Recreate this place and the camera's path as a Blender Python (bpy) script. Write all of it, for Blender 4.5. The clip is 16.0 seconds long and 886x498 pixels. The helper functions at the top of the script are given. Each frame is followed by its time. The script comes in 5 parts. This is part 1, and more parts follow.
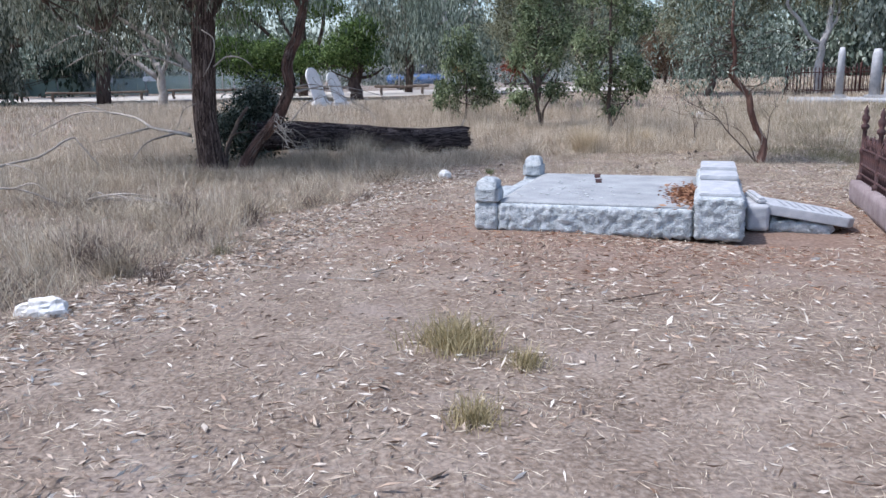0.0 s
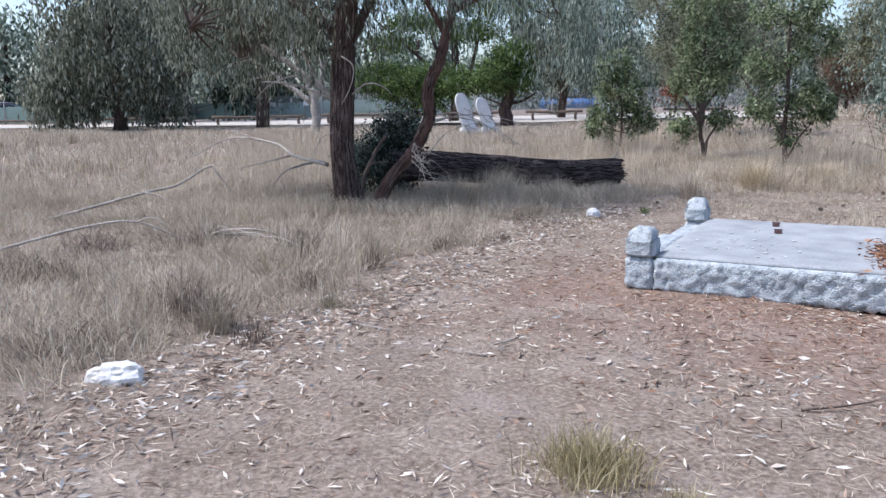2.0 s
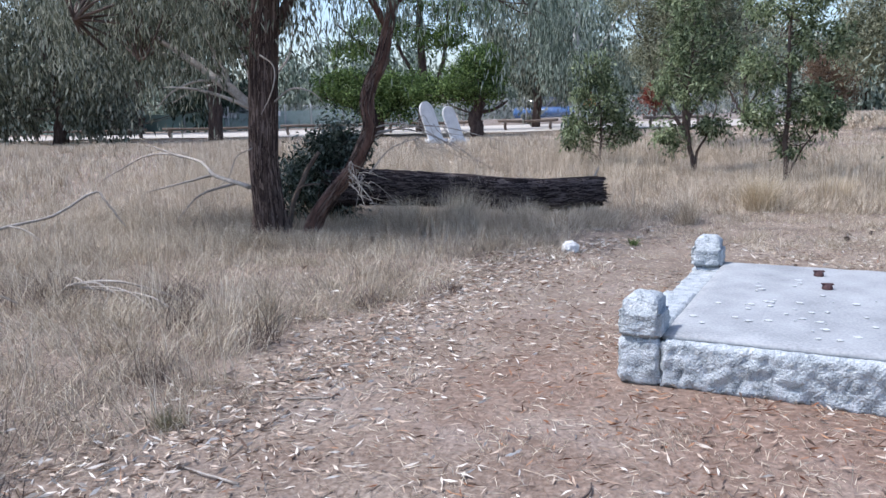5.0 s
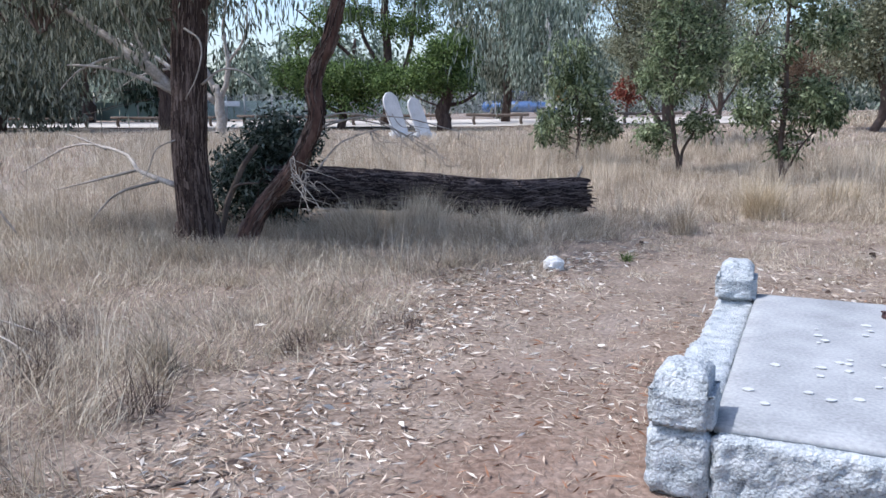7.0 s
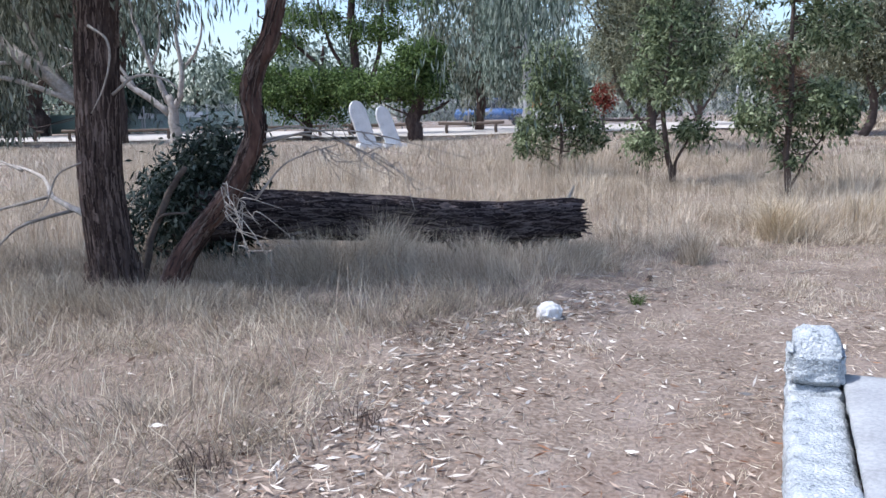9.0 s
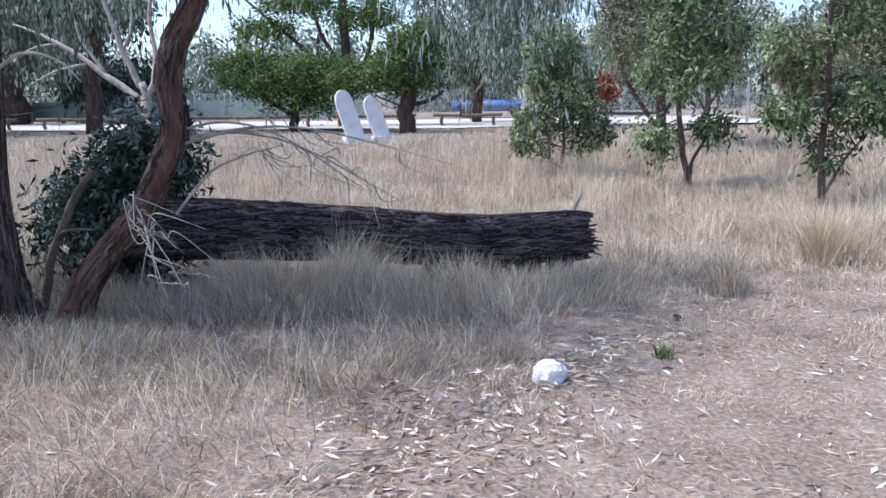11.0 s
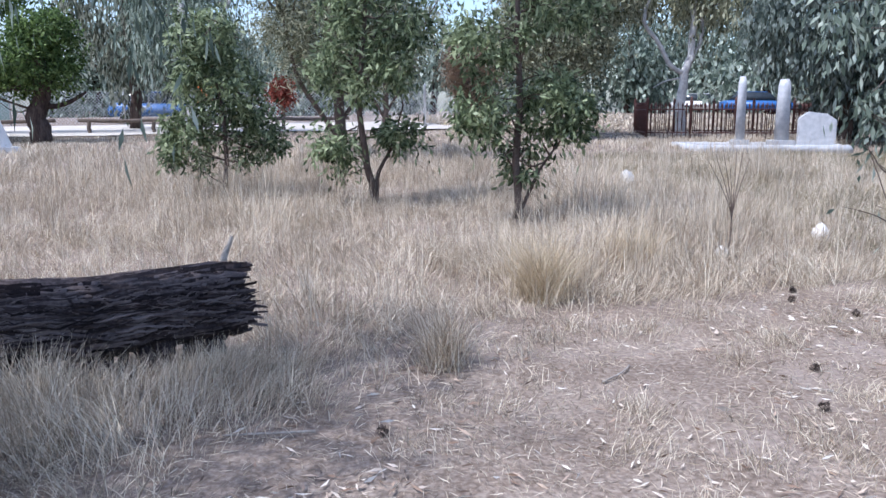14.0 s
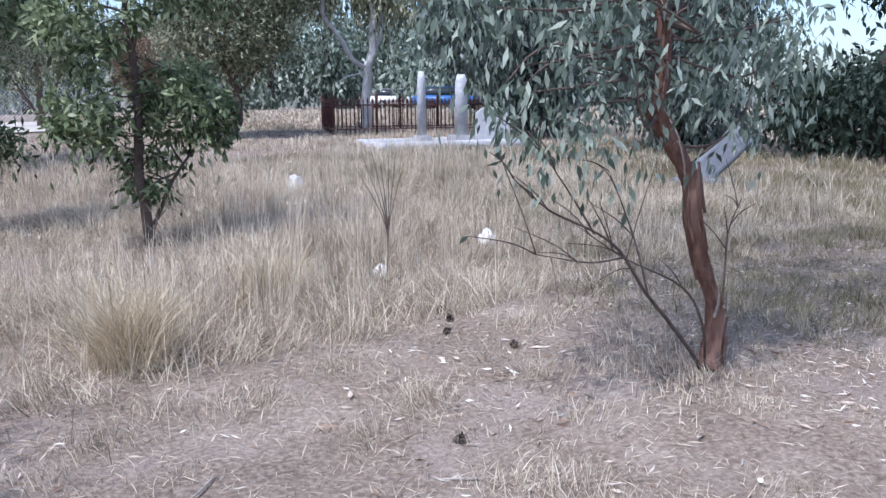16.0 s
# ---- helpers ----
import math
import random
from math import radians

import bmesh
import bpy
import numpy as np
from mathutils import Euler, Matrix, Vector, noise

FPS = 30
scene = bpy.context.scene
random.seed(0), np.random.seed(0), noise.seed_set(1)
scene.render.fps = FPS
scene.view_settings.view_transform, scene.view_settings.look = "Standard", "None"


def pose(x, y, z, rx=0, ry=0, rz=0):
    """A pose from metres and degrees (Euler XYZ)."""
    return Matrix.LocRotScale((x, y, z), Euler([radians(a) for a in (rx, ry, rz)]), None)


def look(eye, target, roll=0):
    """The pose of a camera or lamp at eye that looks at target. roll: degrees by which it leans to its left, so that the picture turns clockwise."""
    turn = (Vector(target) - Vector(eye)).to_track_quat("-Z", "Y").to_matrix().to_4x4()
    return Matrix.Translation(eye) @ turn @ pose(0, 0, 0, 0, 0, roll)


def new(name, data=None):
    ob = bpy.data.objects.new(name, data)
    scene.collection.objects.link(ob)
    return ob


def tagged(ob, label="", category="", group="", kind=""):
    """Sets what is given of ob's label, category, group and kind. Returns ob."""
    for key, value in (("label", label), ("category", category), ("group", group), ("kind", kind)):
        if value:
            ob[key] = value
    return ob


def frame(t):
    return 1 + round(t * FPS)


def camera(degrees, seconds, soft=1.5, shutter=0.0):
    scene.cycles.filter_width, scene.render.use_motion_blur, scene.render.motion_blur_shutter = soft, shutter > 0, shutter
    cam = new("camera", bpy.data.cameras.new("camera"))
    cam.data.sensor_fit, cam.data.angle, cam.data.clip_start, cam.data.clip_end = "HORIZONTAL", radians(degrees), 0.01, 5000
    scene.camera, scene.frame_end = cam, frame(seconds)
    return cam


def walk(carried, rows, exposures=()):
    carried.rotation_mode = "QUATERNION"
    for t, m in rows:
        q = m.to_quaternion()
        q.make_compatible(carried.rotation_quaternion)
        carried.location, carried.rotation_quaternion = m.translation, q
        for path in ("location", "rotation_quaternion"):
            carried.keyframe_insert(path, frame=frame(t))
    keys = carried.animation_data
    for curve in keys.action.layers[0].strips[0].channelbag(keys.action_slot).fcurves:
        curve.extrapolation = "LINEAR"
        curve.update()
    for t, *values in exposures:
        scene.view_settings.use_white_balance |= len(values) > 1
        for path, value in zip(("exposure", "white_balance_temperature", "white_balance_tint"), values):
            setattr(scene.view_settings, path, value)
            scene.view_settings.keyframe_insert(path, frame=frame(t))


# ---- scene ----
cam = camera(57.7, 16.0)
METRES, EYE, TILT, LEAN, TURN = 11.8, 1.5, 0.0, 0.0, 0.0
ROWS = [
    (0.0, 0.0, 0.0, 0.0, -0.17, -11.87, 0.8),
    (0.5, 0.0089, 0.018, 0.0035, 1.64, -10.72, 0.93),
    (1.0, 0.0078, 0.0417, 0.0039, 0.71, -9.37, 0.17),
    (1.5, 0.0034, 0.0631, 0.0057, 3.92, -9.39, 0.01),
    (2.0, 0.0047, 0.0906, 0.0061, 10.63, -10.13, 0.71),
    (2.5, 0.0051, 0.1183, 0.0063, 9.89, -9.4, 0.33),
    (3.0, 0.0017, 0.15, 0.0052, 6.04, -10.9, 1.19),
    (3.5, 0.0022, 0.18, 0.0055, 11.21, -9.75, 1.72),
    (4.0, 0.005, 0.2132, 0.0052, 9.7, -9.68, 0.57),
    (6.5, -0.003, 0.3773, 0.0033, 8.66, -9.29, 1.29),
    (7.0, -0.0091, 0.4074, 0.0003, 6.75, -9.91, 0.17),
    (7.5, -0.0151, 0.439, 0.0047, 4.58, -11.77, 1.3),
    (8.0, -0.0131, 0.4699, 0.0047, 9.84, -12.25, 0.57),
    (8.5, -0.02, 0.5011, 0.003, 4.95, -9.33, 1.1),
    (11.0, -0.0148, 0.6607, 0.0047, 4.82, -10.06, 0.35),
    (11.5, -0.0177, 0.6948, 0.0049, -2.95, -9.36, 2.07),
    (12.0, -0.0161, 0.7245, 0.0043, -6.76, -9.16, 1.34),
    (12.5, -0.0085, 0.7548, 0.0041, -6.38, -9.06, 0.74),
    (13.0, -0.008, 0.7863, 0.0044, -14.4, -7.71, 1.23),
    (13.5, 0.0003, 0.8144, 0.0015, -13.56, -7.51, 1.04),
    (14.0, 0.0182, 0.8432, 0.0021, -17.34, -9.71, -0.01),
    (14.5, 0.0349, 0.869, 0.0019, -29.99, -8.86, 0.51),
    (15.0, 0.0641, 0.8921, 0.0009, -30.69, -8.62, 0.59),
    (15.5, 0.0956, 0.9107, 0.0032, -35.24, -8.99, -0.7),
    (16.0, 0.1233, 0.9234, 0.0047, -37.71, -10.13, 0.55),
]
walk(cam, [(t, pose(0, 0, EYE, TILT, LEAN, TURN) @ pose(METRES * x, METRES * y, METRES * z, 90 + pitch, roll, yaw)) for t, x, y, z, yaw, pitch, roll in ROWS],
     exposures=[(0.0, 0.60, 5950, 13), (3.5, 0.68, 5900, 13), (8.0, 0.70, 5900, 13), (11.0, 0.92, 5700, 13), (13.0, 0.94, 5680, 14), (16.0, 0.76, 5580, 14)])
# ---------------------------------------------------------------- light
SUN_DIR = Vector((-0.60, -0.13, 1.0)).normalized()      # towards the sun
SUN_EL = math.asin(SUN_DIR.z)
world = bpy.data.worlds.new("sky")
scene.world = world
world.use_nodes = True
wn = world.node_tree
sky = wn.nodes.new("ShaderNodeTexSky")
sky.sky_type = "NISHITA"
sky.sun_disc = False
sky.sun_elevation = SUN_EL
sky.sun_rotation = math.atan2(SUN_DIR.x, SUN_DIR.y)
sky.air_density, sky.dust_density, sky.ozone_density = 1.0, 2.0, 1.5
wn.links.new(sky.outputs[0], wn.nodes["Background"].inputs[0])
wn.nodes["Background"].inputs[1].default_value = 0.15
sun_data = bpy.data.lights.new("sun", "SUN")
sun_data.energy, sun_data.angle, sun_data.color = 2.7, radians(0.8), (1.0, 0.96, 0.91)
sun = new("sun", sun_data)
sun.matrix_world = look(SUN_DIR * 40, (0, 0, 0))

# ---------------------------------------------------------------- material helpers
def material(name, stops, scale=8.0, rough=0.9, bump=0.3, fine=60.0, stretch=(1, 1, 1), island=0.0, obj_rand=0.0, metal=0.0,
             bump_scale=None, detail=8.0, distance=0.02, translucent=0.0):
    """stops: list of (position, rgb). Two scales of noise mixed through one ramp."""
    m = bpy.data.materials.new(name)
    m.use_nodes = True
    nt = m.node_tree
    N, L = nt.nodes, nt.links
    b = N["Principled BSDF"]
    b.inputs["Roughness"].default_value = rough
    b.inputs["Metallic"].default_value = metal
    if "Specular IOR Level" in b.inputs:
        b.inputs["Specular IOR Level"].default_value = 0.25
    tc = N.new("ShaderNodeTexCoord")
    mp = N.new("ShaderNodeMapping")
    mp.inputs["Scale"].default_value = stretch
    L.new(tc.outputs["Object"], mp.inputs[0])
    n1 = N.new("ShaderNodeTexNoise")
    n1.inputs["Scale"].default_value, n1.inputs["Detail"].default_value = scale, detail
    n2 = N.new("ShaderNodeTexNoise")
    n2.inputs["Scale"].default_value, n2.inputs["Detail"].default_value = fine, 4.0
    L.new(mp.outputs[0], n1.inputs[0])
    L.new(mp.outputs[0], n2.inputs[0])
    mixv = N.new("ShaderNodeMath")
    mixv.operation = "MULTIPLY_ADD"
    mixv.inputs[1].default_value = 0.45
    L.new(n2.outputs[0], mixv.inputs[0])
    half = N.new("ShaderNodeMath")
    half.operation = "MULTIPLY"
    half.inputs[1].default_value = 0.55
    L.new(n1.outputs[0], half.inputs[0])
    L.new(half.outputs[0], mixv.inputs[2])
    value = mixv.outputs[0]
    if island or obj_rand:
        src = N.new("ShaderNodeNewGeometry").outputs["Random Per Island"] if island else N.new("ShaderNodeObjectInfo").outputs["Random"]
        k = island or obj_rand
        add = N.new("ShaderNodeMath")
        add.operation = "MULTIPLY_ADD"
        add.inputs[1].default_value = k
        L.new(src, add.inputs[0])
        sub = N.new("ShaderNodeMath")
        sub.operation = "SUBTRACT"
        sub.inputs[1].default_value = k / 2
        L.new(value, sub.inputs[0])
        L.new(sub.outputs[0], add.inputs[2])
        value = add.outputs[0]
    ramp = N.new("ShaderNodeValToRGB")
    el = ramp.color_ramp.elements
    while len(el) < len(stops):
        el.new(0.5)
    for e, (p, c) in zip(el, stops):
        e.position, e.color = p, (*c, 1)
    L.new(value, ramp.inputs[0])
    L.new(ramp.outputs[0], b.inputs["Base Color"])
    if bump:
        nb = N.new("ShaderNodeTexNoise")
        nb.inputs["Scale"].default_value, nb.inputs["Detail"].default_value = bump_scale or fine, 6.0
        L.new(mp.outputs[0], nb.inputs[0])
        bp = N.new("ShaderNodeBump")
        bp.inputs["Strength"].default_value, bp.inputs["Distance"].default_value = bump, distance
        L.new(nb.outputs[0], bp.inputs["Height"])
        L.new(bp.outputs[0], b.inputs["Normal"])
    if translucent:
        tr = N.new("ShaderNodeBsdfTranslucent")
        L.new(ramp.outputs[0], tr.inputs[0])
        mx = N.new("ShaderNodeMixShader")
        mx.inputs[0].default_value = translucent
        L.new(b.outputs[0], mx.inputs[1])
        L.new(tr.outputs[0], mx.inputs[2])
        L.new(mx.outputs[0], N["Material Output"].inputs[0])
    return m


def leaf_material(name, dark, mid, light, rough=0.55):
    return material(name, [(0.2, dark), (0.5, mid), (0.85, light)], scale=1.5, fine=9.0, island=0.7, rough=rough, bump=0, translucent=0.42)


GRANITE = material("granite", [(0.33, (0.13, 0.145, 0.155)), (0.44, (0.37, 0.405, 0.42)), (0.56, (0.52, 0.55, 0.565)), (0.72, (0.70, 0.72, 0.725))],
                   scale=14, fine=110, rough=0.85, bump=1.0, bump_scale=70, distance=0.02)
CONCRETE = material("concrete", [(0.32, (0.22, 0.23, 0.235)), (0.5, (0.32, 0.33, 0.335)), (0.7, (0.43, 0.44, 0.44))], scale=3.5, fine=60, rough=0.8, bump=0.15)
SMOOTH_STONE = material("smooth_stone", [(0.3, (0.30, 0.31, 0.33)), (0.5, (0.43, 0.44, 0.46)), (0.7, (0.58, 0.58, 0.58))], scale=9, fine=150, rough=0.7, bump=0.2)
MARBLE = material("weathered_marble", [(0.3, (0.45, 0.45, 0.44)), (0.5, (0.72, 0.72, 0.71)), (0.7, (0.84, 0.84, 0.83))], scale=4, fine=40, rough=0.6, bump=0.15)
LETTER = material("letter_grey", [(0.3, (0.20, 0.21, 0.22)), (0.7, (0.30, 0.31, 0.32))], rough=0.8, bump=0)
WHITE_ROCK = material("white_rock", [(0.28, (0.42, 0.36, 0.30)), (0.42, (0.66, 0.63, 0.58)), (0.6, (0.82, 0.81, 0.78))], scale=7, fine=50, rough=0.9, bump=0.5)
RED_STONE = material("sandstone_plinth", [(0.3, (0.17, 0.13, 0.13)), (0.5, (0.26, 0.21, 0.21)), (0.7, (0.36, 0.31, 0.30))], scale=6, fine=70, rough=0.9, bump=0.4)
IRON = material("rusty_iron", [(0.3, (0.035, 0.025, 0.028)), (0.5, (0.085, 0.05, 0.05)), (0.72, (0.19, 0.09, 0.07))], scale=12, fine=80, rough=0.75, bump=0.3, metal=0.2)
RUST_RED = material("rust_red_iron", [(0.3, (0.05, 0.026, 0.024)), (0.6, (0.12, 0.055, 0.048))], scale=12, fine=80, rough=0.8, bump=0.2)
BARK = material("dark_bark", [(0.28, (0.0165, 0.0112, 0.00975)), (0.48, (0.0638, 0.0435, 0.036)), (0.62, (0.12, 0.0863, 0.0713)), (0.8, (0.203, 0.158, 0.135))],
                scale=7, fine=34, stretch=(1, 1, 0.22), rough=0.95, bump=1.0, bump_scale=22, distance=0.04)
BARK_RED = material("reddish_bark", [(0.28, (0.035, 0.018, 0.014)), (0.5, (0.10, 0.055, 0.042)), (0.66, (0.18, 0.11, 0.085)), (0.8, (0.36, 0.28, 0.24))],
                    scale=6, fine=34, stretch=(1, 1, 0.3), rough=0.85, bump=0.8, bump_scale=20, distance=0.025)
GUM_BARK = material("peeling_gum_bark", [(0.28, (0.05, 0.026, 0.02)), (0.46, (0.14, 0.074, 0.056)), (0.62, (0.24, 0.145, 0.11)), (0.8, (0.46, 0.37, 0.31))],
                    scale=6, fine=30, stretch=(1, 1, 0.25), rough=0.8, bump=0.8, bump_scale=20, distance=0.02)
LOG_BARK = material("dark_log_bark", [(0.3, (0.010, 0.007, 0.008)), (0.5, (0.045, 0.034, 0.034)), (0.66, (0.11, 0.085, 0.08)), (0.85, (0.24, 0.2, 0.19))],
                    scale=6, fine=40, stretch=(0.25, 1, 1), rough=0.95, bump=1.0, bump_scale=22, distance=0.04)
RIDGE = material("bark_plates", [(0.2, (0.03, 0.02, 0.017)), (0.5, (0.085, 0.058, 0.047)), (0.8, (0.2, 0.15, 0.125))], scale=5, fine=40, island=0.7, rough=0.95, bump=0.4)
# grey stone darkened to stand in for the shade on the tipped headstone
SHADED_STONE = material("shaded_stone", [(0.3, (0.09, 0.10, 0.115)), (0.5, (0.15, 0.16, 0.18)), (0.7, (0.24, 0.25, 0.27))], scale=7, fine=60, rough=0.8, bump=0.3)
LOOSE_BARK = material("loose_log_bark", [(0.2, (0.014, 0.010, 0.011)), (0.5, (0.055, 0.042, 0.042)), (0.8, (0.16, 0.13, 0.125))], scale=5, fine=40, island=0.7, rough=0.95, bump=0.4)
DEAD_WOOD = material("bleached_wood", [(0.3, (0.17, 0.145, 0.12)), (0.5, (0.33, 0.295, 0.255)), (0.75, (0.54, 0.50, 0.45))], scale=9, fine=50, rough=0.85, bump=0.4)
TWIG = material("twig_bark", [(0.3, (0.05, 0.035, 0.03)), (0.7, (0.16, 0.12, 0.10))], scale=9, fine=50, rough=0.9, bump=0.3)
PALE_BARK = material("pale_gum_bark", [(0.3, (0.25, 0.23, 0.22)), (0.5, (0.50, 0.49, 0.48)), (0.75, (0.72, 0.71, 0.69))], scale=5, fine=30, rough=0.8, bump=0.3)
STRAW = material("dry_grass", [(0.12, (0.24, 0.19, 0.14)), (0.4, (0.45, 0.38, 0.286)), (0.65, (0.638, 0.539, 0.418)), (0.9, (0.8, 0.726, 0.583))],
                 scale=0.7, fine=4, island=0.85, rough=0.8, bump=0, translucent=0.25)
GREY_GRASS = material("grey_dry_grass", [(0.1, (0.177, 0.147, 0.118)), (0.4, (0.354, 0.295, 0.224)), (0.65, (0.507, 0.437, 0.33)), (0.9, (0.684, 0.614, 0.484))],
                      scale=0.7, fine=4, island=0.85, rough=0.8, bump=0, translucent=0.25)
GOLD_GRASS = material("golden_tussock", [(0.1, (0.36, 0.28, 0.18)), (0.5, (0.58, 0.48, 0.33)), (0.9, (0.76, 0.66, 0.49))], scale=2, fine=6, island=0.8, rough=0.8, bump=0, translucent=0.25)
GREEN_GRASS = material("olive_grass", [(0.1, (0.12, 0.11, 0.06)), (0.5, (0.24, 0.215, 0.13)), (0.9, (0.42, 0.37, 0.25))], scale=2, fine=6, island=0.8, rough=0.8, bump=0, translucent=0.25)
OLIVE_GOLD = material("olive_gold_grass", [(0.1, (0.20, 0.165, 0.08)), (0.5, (0.38, 0.315, 0.17)), (0.9, (0.58, 0.50, 0.31))], scale=2, fine=6, island=0.8, rough=0.8, bump=0, translucent=0.25)
LITTER = material("fallen_leaves", [(0.1, (0.20, 0.13, 0.09)), (0.35, (0.38, 0.28, 0.21)), (0.65, (0.56, 0.47, 0.38)), (0.92, (0.76, 0.71, 0.63))], scale=1, fine=9, island=0.95, rough=0.7, bump=0)
RED_LITTER = material("rust_brown_leaves", [(0.1, (0.10, 0.04, 0.022)), (0.5, (0.24, 0.105, 0.055)), (0.9, (0.42, 0.24, 0.14))], scale=1, fine=9, island=0.9, rough=0.8, bump=0)
EUC = leaf_material("grey_green_leaves", (0.072, 0.098, 0.072), (0.205, 0.255, 0.195), (0.52, 0.58, 0.48))
EUC_BLUE = leaf_material("blue_green_leaves", (0.05, 0.07, 0.058), (0.15, 0.185, 0.155), (0.36, 0.41, 0.37))
BUSH = leaf_material("olive_green_leaves", (0.052, 0.074, 0.038), (0.17, 0.215, 0.108), (0.43, 0.49, 0.29))
DARKLEAF = leaf_material("dark_green_leaves", (0.014, 0.0252, 0.0168), (0.0392, 0.0588, 0.0392), (0.14, 0.182, 0.14))
# the pale third colour paints glints on some of the shrub's leaves
SHRUB = leaf_material("dark_glossy_leaves", (0.0144, 0.024, 0.0168), (0.042, 0.06, 0.0432), (0.24, 0.288, 0.252), rough=0.35)
WATTLE = leaf_material("wattle_green", (0.032, 0.056, 0.017), (0.088, 0.142, 0.042), (0.22, 0.30, 0.10))
OLIVE = leaf_material("olive_grey_leaves", (0.084, 0.0924, 0.0504), (0.252, 0.26, 0.168), (0.504, 0.504, 0.353))
GREY_GUM = leaf_material("grey_gum_leaves", (0.055, 0.064, 0.043), (0.17, 0.182, 0.13), (0.42, 0.43, 0.34))
BROWN = leaf_material("dry_brown_foliage", (0.12, 0.07, 0.04), (0.26, 0.17, 0.11), (0.40, 0.29, 0.20))
REDLEAF = leaf_material("red_foliage", (0.105, 0.0225, 0.015), (0.225, 0.0562, 0.0375), (0.315, 0.112, 0.075))
GRAVEL = material("pale_gravel", [(0.3, (0.38, 0.34, 0.29)), (0.7, (0.56, 0.52, 0.46))], scale=1.2, fine=30, rough=0.95, bump=0.2)
GALV = material("galvanised_steel", [(0.3, (0.42, 0.44, 0.46)), (0.7, (0.60, 0.62, 0.64))], scale=10, fine=60, rough=0.5, metal=0.6, bump=0)
CLOTH = material("green_shade_cloth", [(0.3, (0.16, 0.23, 0.20)), (0.7, (0.27, 0.35, 0.31))], scale=0.6, fine=30, rough=0.9, bump=0.1)
SIGN = material("white_board", [(0.3, (0.68, 0.68, 0.68)), (0.7, (0.82, 0.82, 0.82))], rough=0.6, bump=0)
OLD_RAIL = material("weathered_rail", [(0.3, (0.06, 0.045, 0.04)), (0.7, (0.2, 0.16, 0.13))], scale=6, fine=40, rough=0.95, bump=0.4)
BLUE_PAINT = material("blue_car_paint", [(0.3, (0.03, 0.10, 0.28)), (0.7, (0.05, 0.15, 0.36))], rough=0.3, bump=0)
WHITE_PAINT = material("white_car_paint", [(0.3, (0.70, 0.70, 0.70)), (0.7, (0.8, 0.8, 0.8))], rough=0.3, bump=0)
DARK_GLASS = material("car_glass", [(0.3, (0.02, 0.025, 0.03)), (0.7, (0.04, 0.05, 0.06))], rough=0.1, bump=0)
RUBBER = material("black_rubber", [(0.3, (0.015, 0.015, 0.015)), (0.7, (0.03, 0.03, 0.03))], rough=0.9, bump=0)
ORANGE = material("orange_panel", [(0.3, (0.62, 0.16, 0.04)), (0.7, (0.72, 0.25, 0.08))], rough=0.6, bump=0)
CONE = material("dark_cone_scales", [(0.3, (0.04, 0.03, 0.026)), (0.7, (0.15, 0.115, 0.095))], scale=20, fine=60, island=0.6, rough=0.9, bump=0.2)

# ---------------------------------------------------------------- mesh helpers
RNG = np.random.default_rng(7)


def raw_mesh(name, verts, faces, mat, smooth=False):
    """A mesh from an (n, 3) array and an (m, k) array of equal faces, or a list of such arrays."""
    me = bpy.data.meshes.new(name)
    groups = faces if isinstance(faces, list) else [faces]
    groups = [np.asarray(g, dtype=np.int32) for g in groups if len(g)]
    verts = np.asarray(verts, dtype=np.float32)
    me.vertices.add(len(verts))
    me.vertices.foreach_set("co", verts.ravel())
    total = sum(g.size for g in groups)
    me.loops.add(total)
    me.loops.foreach_set("vertex_index", np.concatenate([g.ravel() for g in groups]))
    count = sum(len(g) for g in groups)
    me.polygons.add(count)
    starts, at = [], 0
    for g in groups:
        starts.append(at + np.arange(len(g)) * g.shape[1])
        at += g.size
    me.polygons.foreach_set("loop_start", np.concatenate(starts).astype(np.int32))
    if smooth:
        me.polygons.foreach_set("use_smooth", np.ones(count, dtype=bool))
    me.update(calc_edges=True)
    me.validate()
    me.materials.append(mat)
    return me


def bm_mesh(name, bm, mat, smooth=False):
    me = bpy.data.meshes.new(name)
    bmesh.ops.recalc_face_normals(bm, faces=bm.faces)
    if smooth:
        for f in bm.faces:
            f.smooth = True
    bm.to_mesh(me)
    bm.free()
    me.materials.append(mat)
    return me


def part(name, me, parent, label="", m=None):
    ob = new(name, me)
    ob.parent = parent
    if m is not None:
        ob.matrix_basis = m
    if label:
        tagged(ob, label)
    return ob


def thing(name, label, category, m, group=""):
    ob = new(name)
    ob.empty_display_size = 0.2
    ob.matrix_world = m
    return tagged(ob, label, category, group)


